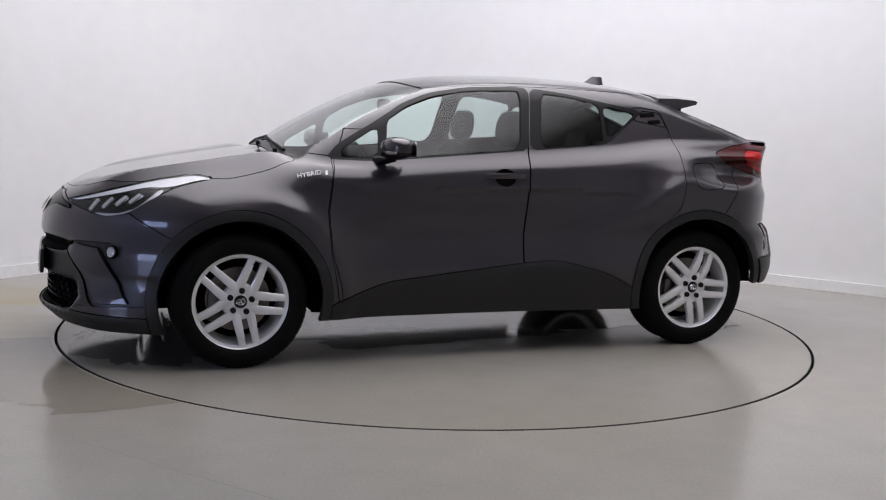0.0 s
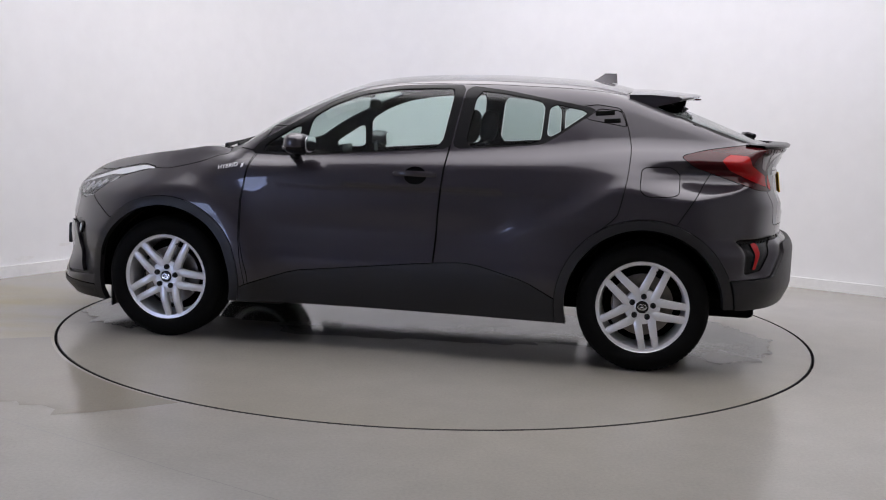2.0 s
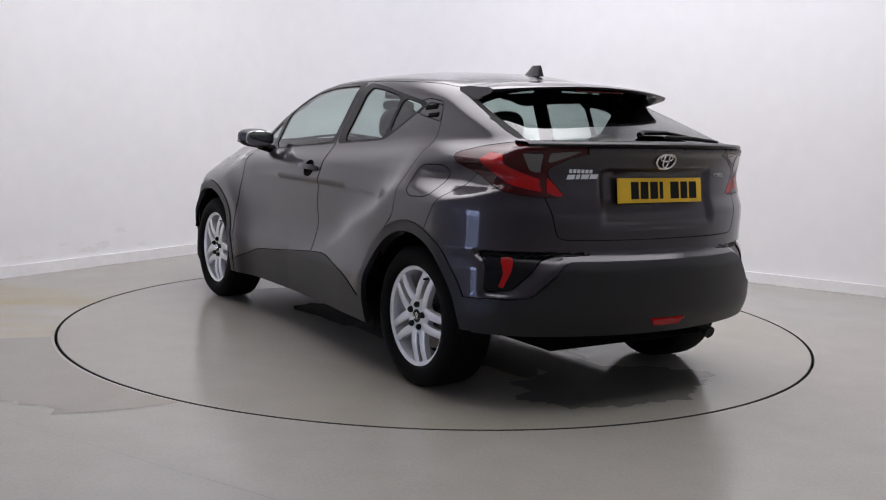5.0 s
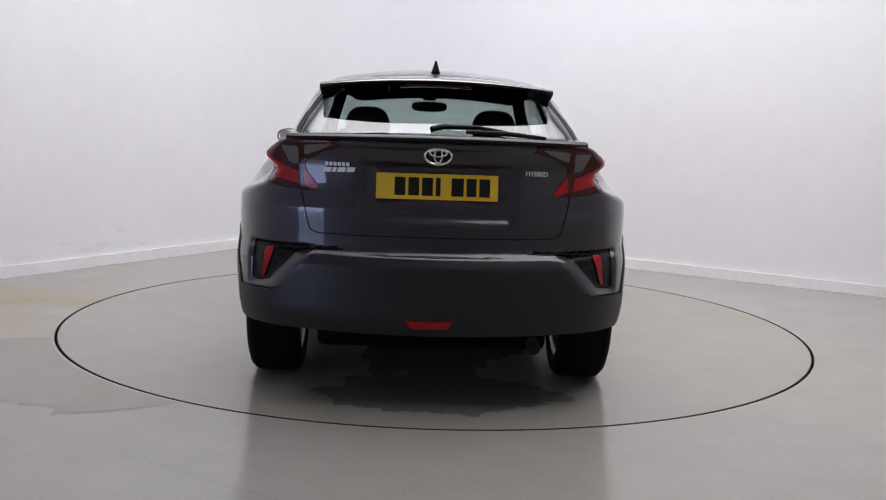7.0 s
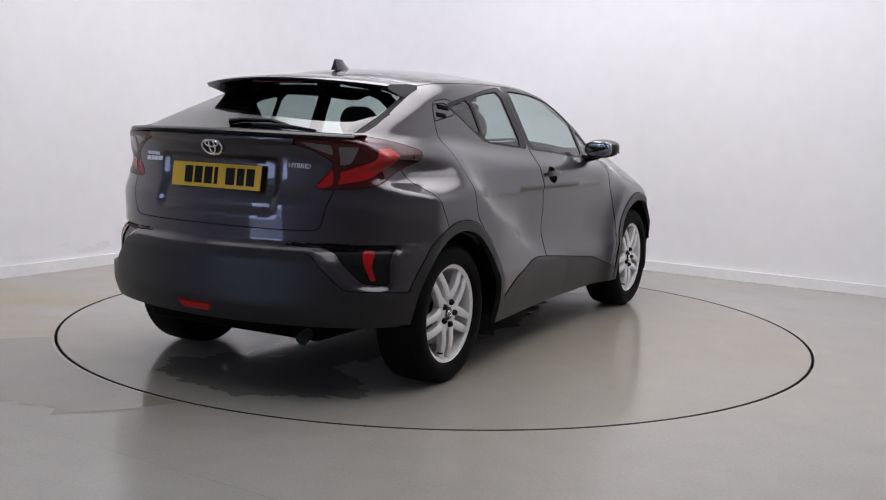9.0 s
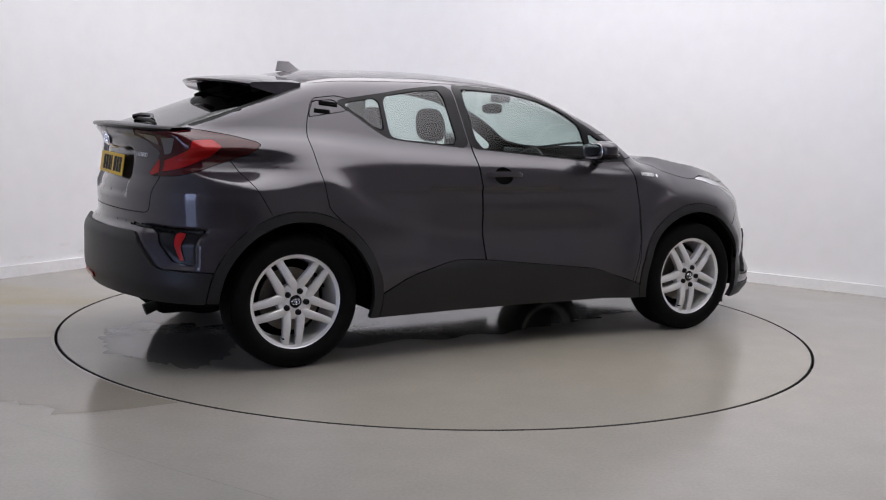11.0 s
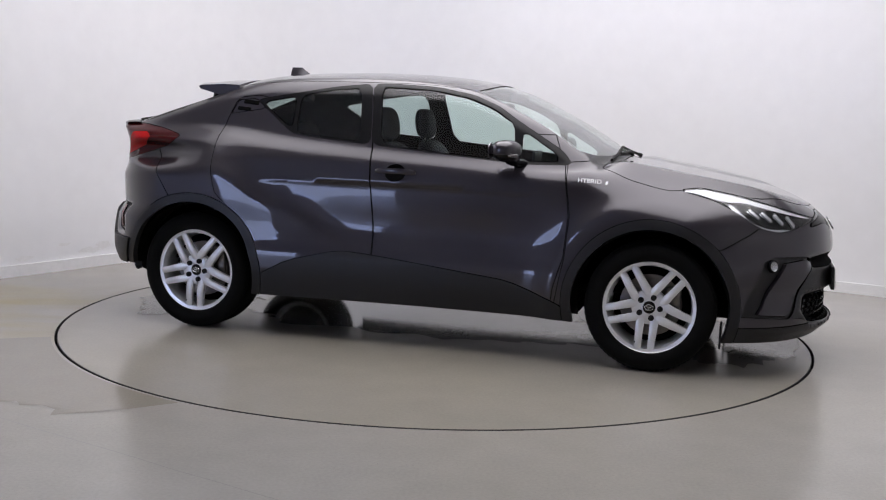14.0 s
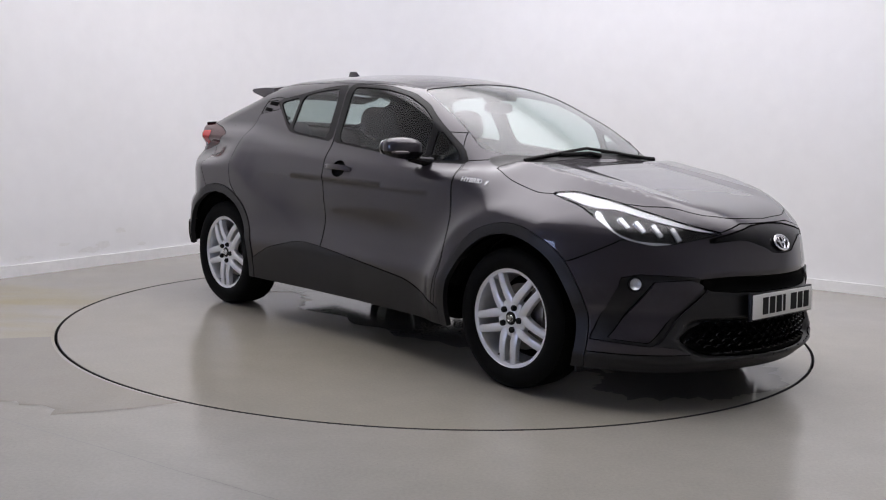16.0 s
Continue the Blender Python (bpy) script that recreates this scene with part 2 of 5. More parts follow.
def corner_line(off):
    """The wall's foot from the left wall through the coved corner to the far wall, off metres inside."""
    pts = [room_xy(S_BACK, off)]
    pts += [room_xy(S_CORNER - COVE - 0.001, off)]
    for i in range(17):
        a = math.pi / 2 * i / 16
        pts.append(room_xy(S_CORNER - COVE + (COVE - off) * math.sin(a), COVE - (COVE - off) * math.cos(a)))
    pts.append(room_xy(S_CORNER - off, N_FAR))
    return pts


def build_room():
    wall_prism("wall_north", corner_line(0.0), "white painted wall with a coved corner", WALL, 0, CEIL)
    wall_prism("baseboard", corner_line(0.026), "white painted skirting board, scuffed", SKIRT, 0.0, 0.085, 0.024)
    # unseen east wall, added to close the room and bounce light
    wall_prism("wall_east", [room_xy(S_CORNER, N_FAR), room_xy(S_BACK, N_FAR)], "assumed pale wall out of view, bounces light onto the car", UNSEEN_WALL, 0, CEIL)
    # unseen back wall, likewise assumed, with a wide roller-door opening
    wall_prism("wall_south", [room_xy(S_BACK, N_FAR), room_xy(S_BACK, 2.9)], "assumed pale wall out of view, bounces light onto the car", UNSEEN_WALL, 0, CEIL)
    wall_prism("wall_south_lintel", [room_xy(S_BACK, 2.9), room_xy(S_BACK, 0.9)], "assumed pale wall out of view above the opening", UNSEEN_WALL, 2.3, CEIL)
    wall_prism("wall_south_pier", [room_xy(S_BACK, 0.9), room_xy(S_BACK, 0.0)], "assumed pale wall out of view beside the opening", UNSEEN_WALL, 0, CEIL)
    wall_prism("backdrop", [room_xy(S_BACK - 0.6, 4.2), room_xy(S_BACK - 0.6, -0.2)], "daylight outside the open roller door", DAY, 0, 2.9, 0.05)
    # ceiling
    bm = bmesh.new()
    c = [room_xy(S_CORNER + 0.3, -0.3), room_xy(S_CORNER + 0.3, N_FAR + 0.3), room_xy(S_BACK - 0.9, N_FAR + 0.3), room_xy(S_BACK - 0.9, -0.3)]
    f = bm.faces.new([bm.verts.new((x, y, CEIL)) for x, y in c])
    r = bmesh.ops.extrude_face_region(bm, geom=[f])
    for v in r["geom"]:
        if isinstance(v, bmesh.types.BMVert):
            v.co.z += 0.2
    bmesh.ops.recalc_face_normals(bm, faces=bm.faces)
    tagged(part("ceiling", bm, CEILING), "white painted ceiling", kind="structure")
    # floor with the round opening of the platform
    bm = bmesh.new()
    steps = 192
    rin = DISC_R + 0.014
    inner = [bm.verts.new((rin * math.cos(2 * math.pi * i / steps), rin * math.sin(2 * math.pi * i / steps), 0)) for i in range(steps)]
    low = [bm.verts.new((v.co.x, v.co.y, -0.06)) for v in inner]
    outer = [bm.verts.new((18 * math.cos(2 * math.pi * i / steps), 18 * math.sin(2 * math.pi * i / steps), 0)) for i in range(steps)]
    for i in range(steps):
        j = (i + 1) % steps
        bm.faces.new((inner[i], outer[i], outer[j], inner[j]))
    fl = tagged(part("floor", bm, FLOOR, smooth=False), "glossy grey painted concrete floor", kind="structure")
    # damp strip beside the disc, browned to carry the car's reflection
    bm = bmesh.new()
    inner, outer = [], []
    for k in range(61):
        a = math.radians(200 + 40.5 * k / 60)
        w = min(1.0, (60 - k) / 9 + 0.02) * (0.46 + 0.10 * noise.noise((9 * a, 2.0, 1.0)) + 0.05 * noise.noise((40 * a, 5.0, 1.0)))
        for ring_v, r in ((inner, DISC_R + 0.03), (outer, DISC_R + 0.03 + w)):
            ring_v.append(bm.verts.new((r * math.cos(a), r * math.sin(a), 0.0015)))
    for k in range(60):
        bm.faces.new((inner[k], outer[k], outer[k + 1], inner[k + 1]))
    part("damp_reflection_patch", bm, DAMP_REFLECTION, fl, "damp glossy film on the floor, tinted brown for the car's reflection", smooth=False)
    # hairline crack in the floor
    bm = bmesh.new()
    pts = [(-2.15 + 0.155 * k, -2.02 - 0.098 * k + 0.012 * noise.noise((k * 0.7, 2, 0)) - 0.03 * (k == 0)) for k in range(13)]
    for (x0, y0), (x1, y1) in zip(pts, pts[1:]):
        bm.faces.new([bm.verts.new(v) for v in ((x0, y0, 0.0008), (x1, y1, 0.0008), (x1, y1 + 0.004, 0.0008), (x0, y0 + 0.004, 0.0008))])
    part("floor_crack", bm, CRACK, fl, "hairline crack", smooth=False)
    part("opening_edge", lathe([(rin, -0.001), (rin, -0.1)], Matrix(), 192), PIT, fl, "edge of the opening, blackened to shade the gap", smooth=False)
    bm = lathe([(0.0, -0.1), (DISC_R + 0.2, -0.1)], Matrix(), 96)
    tagged(part("floor_pit", bm, PIT), "dark pit under the turntable", kind="structure")


DISC_R = 2.226


def build_turntable():
    root = tagged(new("turntable"), "round glossy grey floor turntable under the car", "turntable")
    bm = lathe([(0.0, 0.0), (DISC_R - 0.004, 0.0)], Matrix(), 192)
    part("disc", bm, DISC, root, "glossy grey painted disc", smooth=False)
    bm = lathe([(DISC_R - 0.004, -0.0005), (DISC_R, -0.002), (DISC_R, -0.06)], Matrix(), 192)
    part("disc_edge", bm, PIT, root, "edge of the disc, blackened to shade the gap", smooth=False)
    # thin film of water left by the car
    rnd = random.Random(4)
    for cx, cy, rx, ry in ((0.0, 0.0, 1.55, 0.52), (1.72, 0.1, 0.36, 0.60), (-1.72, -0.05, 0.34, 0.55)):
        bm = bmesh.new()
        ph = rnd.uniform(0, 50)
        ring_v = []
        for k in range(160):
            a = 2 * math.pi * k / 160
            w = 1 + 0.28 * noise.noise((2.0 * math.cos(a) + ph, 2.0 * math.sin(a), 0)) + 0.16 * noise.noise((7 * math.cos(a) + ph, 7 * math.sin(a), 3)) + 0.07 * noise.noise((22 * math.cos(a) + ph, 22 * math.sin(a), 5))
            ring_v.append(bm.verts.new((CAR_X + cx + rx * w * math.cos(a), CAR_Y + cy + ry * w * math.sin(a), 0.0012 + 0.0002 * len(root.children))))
        mid = bm.verts.new((CAR_X + cx, CAR_Y + cy, ring_v[0].co.z))
        for k in range(160):
            bm.faces.new((mid, ring_v[k], ring_v[(k + 1) % 160]))
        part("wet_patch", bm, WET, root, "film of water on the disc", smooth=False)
    return root


def build_added_light():
    """One broad soft light box over the turntable, assumed and out of view."""
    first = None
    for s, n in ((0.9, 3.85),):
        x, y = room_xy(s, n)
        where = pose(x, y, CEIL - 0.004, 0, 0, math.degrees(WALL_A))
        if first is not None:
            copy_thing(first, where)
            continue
        first = tagged(new("unseen_ceiling_light"), "broad white light panel, added overhead out of view", "ceiling light")
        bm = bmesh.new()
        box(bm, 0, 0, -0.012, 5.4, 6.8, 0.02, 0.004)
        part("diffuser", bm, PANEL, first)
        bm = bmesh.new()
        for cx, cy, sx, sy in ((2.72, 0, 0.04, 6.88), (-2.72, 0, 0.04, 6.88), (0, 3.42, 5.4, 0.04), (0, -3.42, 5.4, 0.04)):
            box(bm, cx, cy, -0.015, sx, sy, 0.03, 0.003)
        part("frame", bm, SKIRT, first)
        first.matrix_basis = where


def build_scuffs():
    """Faint rubbed marks low on the left wall."""
    rnd = random.Random(9)
    for s, z, w, h in ((0.79, 0.135, 0.10, 0.022), (0.92, 0.165, 0.06, 0.035), (1.10, 0.27, 0.05, 0.02), (0.20, 0.125, 0.07, 0.018), (1.32, 0.14, 0.04, 0.014), (0.55, 0.20, 0.05, 0.012)):
        bm = bmesh.new()
        ring_v = []
        for k in range(24):
            a = 2 * math.pi * k / 24
            q = 1 + rnd.uniform(-0.35, 0.35)
            x, y = room_xy(s + w * q * math.cos(a), 0.003)
            ring_v.append(bm.verts.new((x, y, z + h * q * math.sin(a))))
        bm.faces.new(ring_v)
        bmesh.ops.triangulate(bm, faces=bm.faces)
        part("scuff_mark", bm, SCUFF, bpy.data.objects["wall_north"], "faint grey scuff", smooth=False)


build_room()
build_scuffs()
turntable = build_turntable()
build_added_light()
# ---- car: body surface ----
# car space: x ahead, y to its left, z up, origin on the ground between the axles
AXLE = 1.31
WHEEL_Z = 0.338


def curve(xs, ys):
    """Smooth monotone curve through a few stations."""
    xs, ys = np.array(xs, float), np.array(ys, float)
    h, d = np.diff(xs), np.diff(ys) / np.diff(xs)
    m = np.zeros(len(xs))
    m[0], m[-1] = d[0], d[-1]
    for i in range(1, len(xs) - 1):
        if d[i - 1] * d[i] > 0:
            w1, w2 = 2 * h[i] + h[i - 1], h[i] + 2 * h[i - 1]
            m[i] = (w1 + w2) / (w1 / d[i - 1] + w2 / d[i])

    def f(x):
        x = np.clip(x, xs[0], xs[-1])
        k = np.clip(np.searchsorted(xs, x) - 1, 0, len(xs) - 2)
        t = (x - xs[k]) / h[k]
        return ((1 + 2 * t) * (1 - t) ** 2 * ys[k] + t * (1 - t) ** 2 * h[k] * m[k]
                + t * t * (3 - 2 * t) * ys[k + 1] + t * t * (t - 1) * h[k] * m[k + 1])
    return f


roof_z = curve((-2.2, -1.95, -1.83, -1.6, -1.35, -1.22, -1.1, -0.95, -0.63, -0.45, -0.21, 0.04, 0.265, 0.42, 0.67, 0.93, 1.12, 1.3),
               (1.09, 1.19, 1.235, 1.325, 1.42, 1.468, 1.494, 1.512, 1.526, 1.530, 1.526, 1.512, 1.483, 1.442, 1.335, 1.19, 1.06, 0.93))
deck_z = curve((-2.2, -2.06, -1.9, -1.5, -1.2, -0.75, -0.25, 0.3, 0.8, 0.98, 1.1, 1.31, 1.42, 1.6, 1.8, 1.98, 2.08, 2.14, 2.3),
               (1.18, 1.182, 1.185, 1.19, 1.19, 1.15, 1.108, 1.07, 1.04, 1.05, 1.062, 1.036, 1.018, 0.987, 0.948, 0.905, 0.864, 0.831, 0.70))
nose_x = curve((0.1, 0.2, 0.25, 0.33, 0.42, 0.55, 0.65, 0.72, 0.78, 0.84, 0.9, 1.0),
               (2.10, 2.20, 2.245, 2.245, 2.24, 2.238, 2.23, 2.22, 2.20, 2.155, 2.09, 1.97))
tail_x = curve((0.1, 0.28, 0.36, 0.45, 0.62, 0.665, 0.71, 0.86, 0.95, 1.05, 1.12, 1.165, 1.185, 1.3),
               (-1.95, -2.02, -2.09, -2.12, -2.12, -2.10, -2.06, -2.065, -2.035, -2.025, -2.04, -2.075, -2.08, -2.06))
waist_y = curve((0.1, 0.25, 0.4, 0.47, 0.55, 0.66, 0.78, 0.9, 1.0, 1.06, 1.15, 1.3),
                (0.80, 0.838, 0.862, 0.866, 0.850, 0.838, 0.840, 0.838, 0.820, 0.795, 0.74, 0.66))


def smax(a, b, k):
    h = np.maximum(k - np.abs(a - b), 0) / k
    return np.maximum(a, b) + h * h * k * 0.25


def step(a, b, x):
    t = np.clip((x - a) / (b - a), 0, 1)
    return t * t * (3 - 2 * t)


def crest(d, w):
    """One below a crease, falling off in a hollow above it."""
    return np.exp(-0.5 * (d + np.sqrt(d * d + 0.0006)) / w)


haunch_z = curve((-2.2, -1.7, -1.4, -1.19, -1.05, -0.934, -0.692, -0.384, 0.0, 0.3), (0.92, 0.93, 0.945, 0.945, 0.88, 0.803, 0.705, 0.545, 0.44, 0.40))
haunch_a = curve((-2.2, -2.0, -1.7, -1.2, -0.93, -0.69, -0.38, 0.10), (0.030, 0.055, 0.070, 0.066, 0.060, 0.046, 0.022, 0.0))


def half_width(x, z):
    """Half width of the lower body: waisted doors, front wing and rear haunch."""
    w = waist_y(z)
    fz = np.maximum(z - 0.74, 0)
    w = w - step(0.85, 1.5, x) * 1.7 * fz ** 2 - 0.022 * step(0.7, 1.1, x) * step(0.7, 0.95, z)
    # front wing: a flare round the wheel that ends in a soft crease
    rf = np.hypot((x - AXLE) / 1.0, (z - 0.36) / 0.95)
    w = w + 0.052 * crest(rf - 0.535, 0.065) * step(2.1, 1.6, x)
    # rear haunch: its crest runs back from the sill through the rear door and over the wheel
    w = w + haunch_a(x) * crest(z - haunch_z(x), 0.085)
    # scoop in the doors over the sill
    w = w - 0.012 * step(0.80, 0.4, x) * step(-0.9, -0.5, x) * np.exp(-((z - 0.66) / 0.10) ** 2)
    # crisp shoulder line along the doors
    line = 1.0 + 0.03 * step(0.6, -1.0, x)
    w = w + 0.0022 * step(-1.5, -1.0, x) * step(0.9, 0.5, x) * step(line - 0.10, line - 0.005, z) * step(line + 0.075, line - 0.005, z)
    # lower corners behind the rear wheels tuck in
    w = w - 0.068 * step(-1.6, -1.9, x) * step(0.64, 0.42, z)
    # pinch under the tail lamp
    w = w - step(-1.2, -1.7, x) * 0.125 * (step(0.89, 1.0, z) - 0.85 * step(1.02, 1.10, z))
    return w


def body_f(P):
    x, y, z = P[:, 0], np.abs(P[:, 1]), P[:, 2]
    # lower body
    hood = step(0.9, 1.2, x)
    edge = 0.60 - 0.16 * step(1.4, 2.0, x)
    crown = hood * (0.10 * np.maximum(y - edge, 0) / 0.17 - 0.009 * step(0.30, 0.44, y) * step(edge + 0.1, edge - 0.02, y)) + (1 - hood) * 0.02 * (y / 0.8) ** 2
    top = z - deck_z(x) + crown
    side = y - half_width(x, z)
    kf = 0.78 - 0.10 * step(0.72, 0.55, z) - 0.19 * step(0.46, 0.30, z)
    front = x - nose_x(z) + kf * y ** 2 + 0.06 * (y / 0.86) ** 10 + 0.11 * (y / 0.8) ** 8 * step(0.48, 0.30, z)
    rear = tail_x(z) + 0.34 * y ** 2 + 0.06 * (y / 0.8) ** 10 - x
    low = smax(smax(top, side, 0.10), front, 0.07)
    low = smax(low, rear, 0.05)
    # cabin
    bow = 0.30 * step(0.0, 0.6, x) - 0.16 * step(-0.9, -1.5, x)
    ctop = z - roof_z(x + bow * y ** 2) + 0.052 * (y / 0.6) ** 2 * step(1.2, 1.45, z) + 0.02 * (y / 0.6) ** 2
    cw = 1.2525 - 0.45 * z - 0.08 * np.maximum(x, 0) ** 2 - 0.021 * np.minimum(x, 0) ** 2
    cside = y - cw
    cab = smax(ctop, cside, 0.085)
    cab = np.maximum(np.maximum(cab, 0.9 - z), np.maximum(x - 1.25, rear + 0.06))
    k = 0.03
    h = np.maximum(k - np.abs(cab - low), 0) / k
    f = np.minimum(cab, low) - h * h * k * 0.25
    # plate recess in the tailgate
    rec = step(0.36, 0.30, y) * step(0.815, 0.855, z) * step(1.085, 1.055, z) * step(-1.6, -1.9, x)
    f = f + 0.022 * rec
    # hollow round the rear reflectors, falling away from the slanting end of the bumper
    slant = 0.70 * (y - 0.53) + 0.714 * (z - 0.672)
    hollow = step(0.0, 0.065, slant) * step(0.712, 0.694, z) * step(0.505, 0.535, z) * step(0.84, 0.79, y) * step(-1.5, -1.75, x)
    f = f + 0.036 * hollow
    # lower front mouth
    mouth = step(0.60, 0.50, y + 0.9 * np.abs(z - 0.335)) * step(0.245, 0.275, z) * step(0.43, 0.395, z) * step(1.6, 1.9, x)
    f = f + 0.05 * mouth
    slot = step(0.50, 0.38, y) * np.exp(-((z - 0.578) / 0.028) ** 2) * step(1.6, 1.9, x)
    f = f + 0.03 * slot
    return f


def body_grad(P, e=1e-3):
    g = np.stack([body_f(P + d) - body_f(P - d) for d in np.eye(3) * e], 1) / (2 * e)
    return g


def snap(P, n=3):
    for _ in range(n):
        g = body_grad(P)
        P = P - g * (body_f(P) / np.maximum((g ** 2).sum(1), 0.05))[:, None]
    return P


def surface(cell=0.02):
    """Even net over the body surface (left half), as triangles."""
    lo, hi = np.array([-2.30, -0.03, 0.15]), np.array([2.36, 0.97, 1.57])
    n = np.ceil((hi - lo) / cell).astype(int) + 1
    ax = [lo[i] + cell * np.arange(n[i]) for i in range(3)]
    X, Y, Z = np.meshgrid(*ax, indexing="ij")
    G = np.stack([X, Y, Z], -1).reshape(-1, 3)
    f = body_f(G).reshape(n)
    ins = f < 0
    c = ins[:-1, :-1, :-1].astype(int)
    for dx, dy, dz in ((1, 0, 0), (0, 1, 0), (0, 0, 1), (1, 1, 0), (1, 0, 1), (0, 1, 1), (1, 1, 1)):
        c = c + ins[dx:n[0] - 1 + dx, dy:n[1] - 1 + dy, dz:n[2] - 1 + dz]
    act = (c > 0) & (c < 8)
    ids = -np.ones(act.shape, int)
    ids[act] = np.arange(act.sum())
    V = lo + (np.argwhere(act) + 0.5) * cell
    V = snap(V, 6)
    quads = []
    for a in range(3):
        b, d = (a + 1) % 3, (a + 2) % 3
        sl0, sl1 = [slice(None)] * 3, [slice(None)] * 3
        sl0[a], sl1[a] = slice(0, -1), slice(1, None)
        cross = ins[tuple(sl0)] != ins[tuple(sl1)]
        E = np.argwhere(cross)
        ok = (E[:, b] > 0) & (E[:, d] > 0) & (E[:, b] < act.shape[b]) & (E[:, d] < act.shape[d])
        E = E[ok]
        flip = ins[tuple(sl0)][tuple(E.T)]
        eb, ed = np.eye(3, dtype=int)[b], np.eye(3, dtype=int)[d]
        q = [ids[tuple((E - o).T)] for o in (eb + ed, ed, 0 * eb, eb)]
        q = np.stack(q, 1)
        q[~flip] = q[~flip][:, ::-1]
        quads.append(q)
    Q = np.concatenate(quads)
    Q = Q[(Q >= 0).all(1)]
    F = np.concatenate([Q[:, [0, 1, 2]], Q[:, [0, 2, 3]]])
    return V, F


def split(V, F, fv):
    """Cut a triangle net along fv = 0; the part with fv < 0 and the rest."""
    fv = np.where(np.abs(fv) < 2e-4, 2e-4, fv)
    neg = fv[F] < 0
    cnt = neg.sum(1)
    inn, out = [F[cnt == 3]], [F[cnt == 0]]
    extra, cache = [], {}
    a_in, a_out = [], []

    def mid(i, j):
        key = (i, j) if i < j else (j, i)
        if key not in cache:
            t = fv[i] / (fv[i] - fv[j])
            cache[key] = len(V) + len(extra)
            extra.append(V[i] + (V[j] - V[i]) * t)
        return cache[key]
    for tri in F[(cnt == 1) | (cnt == 2)]:
        s = [fv[i] < 0 for i in tri]
        k = s.index(sum(s) == 1)
        a, b, c = (int(tri[(k + q) % 3]) for q in range(3))
        p, q = mid(a, b), mid(a, c)
        one, two = (a_in, a_out) if s[k] else (a_out, a_in)
        one.append((a, p, q))
        two += [(p, b, c), (p, c, q)]
    if extra:
        V = np.concatenate([V, snap(np.array(extra), 1)])
    mk = lambda base, add: np.concatenate(base + ([np.array(add, int)] if add else []))
    return (V, mk(inn, a_in)), (V, mk(out, a_out))


def compact(V, F):
    u, inv = np.unique(F, return_inverse=True)
    return V[u], inv.reshape(-1, 3)


def poly_sdf(a, b, pts):
    """Signed distance to a closed outline, negative inside."""
    pts = np.array(pts, float)
    d = np.full(a.shape, 1e9)
    ins = np.zeros(a.shape, bool)
    for i in range(len(pts)):
        p, q = pts[i], pts[(i + 1) % len(pts)]
        e = q - p
        wx, wy = a - p[0], b - p[1]
        t = np.clip((wx * e[0] + wy * e[1]) / (e @ e), 0, 1)
        d = np.minimum(d, (wx - e[0] * t) ** 2 + (wy - e[1] * t) ** 2)
        hit = ((p[1] <= b) & (q[1] > b)) | ((p[1] > b) & (q[1] <= b))
        if abs(e[1]) > 1e-12:
            ins ^= hit & (a < p[0] + (b - p[1]) * e[0] / e[1])
    d = np.sqrt(d)
    return np.where(ins, -d, d)


def soften(pts, n=2, amount=0.14):
    """Round an outline's corners."""
    pts = [Vector(p) for p in pts]
    for _ in range(n):
        o = []
        for i in range(len(pts)):
            p, q = pts[i], pts[(i + 1) % len(pts)]
            o += [p.lerp(q, amount), p.lerp(q, 1 - amount)]
        pts = o
    return [tuple(p) for p in pts]


def side_field(pts, rnd=1):
    o = soften(pts, rnd) if rnd else pts
    return lambda P: np.where(P[:, 1] > 0.28, poly_sdf(P[:, 0], P[:, 2], o), 1.0)


def end_field(pts, sign, rnd=1, lim=1.2):
    o = soften(pts, rnd) if rnd else pts
    return lambda P: np.where(P[:, 0] * sign > lim, poly_sdf(P[:, 1], P[:, 2], o), 1.0)


def top_field(pts, rnd=1, zmin=0.6):
    o = soften(pts, rnd) if rnd else pts
    return lambda P: np.where(P[:, 2] > zmin, poly_sdf(P[:, 0], P[:, 1], o), 1.0)


def borders(F):
    e = np.concatenate([F[:, [0, 1]], F[:, [1, 2]], F[:, [2, 0]]])
    key = np.sort(e, 1)
    _, idx, cnt = np.unique(key, axis=0, return_index=True, return_counts=True)
    return e[idx[cnt == 1]]


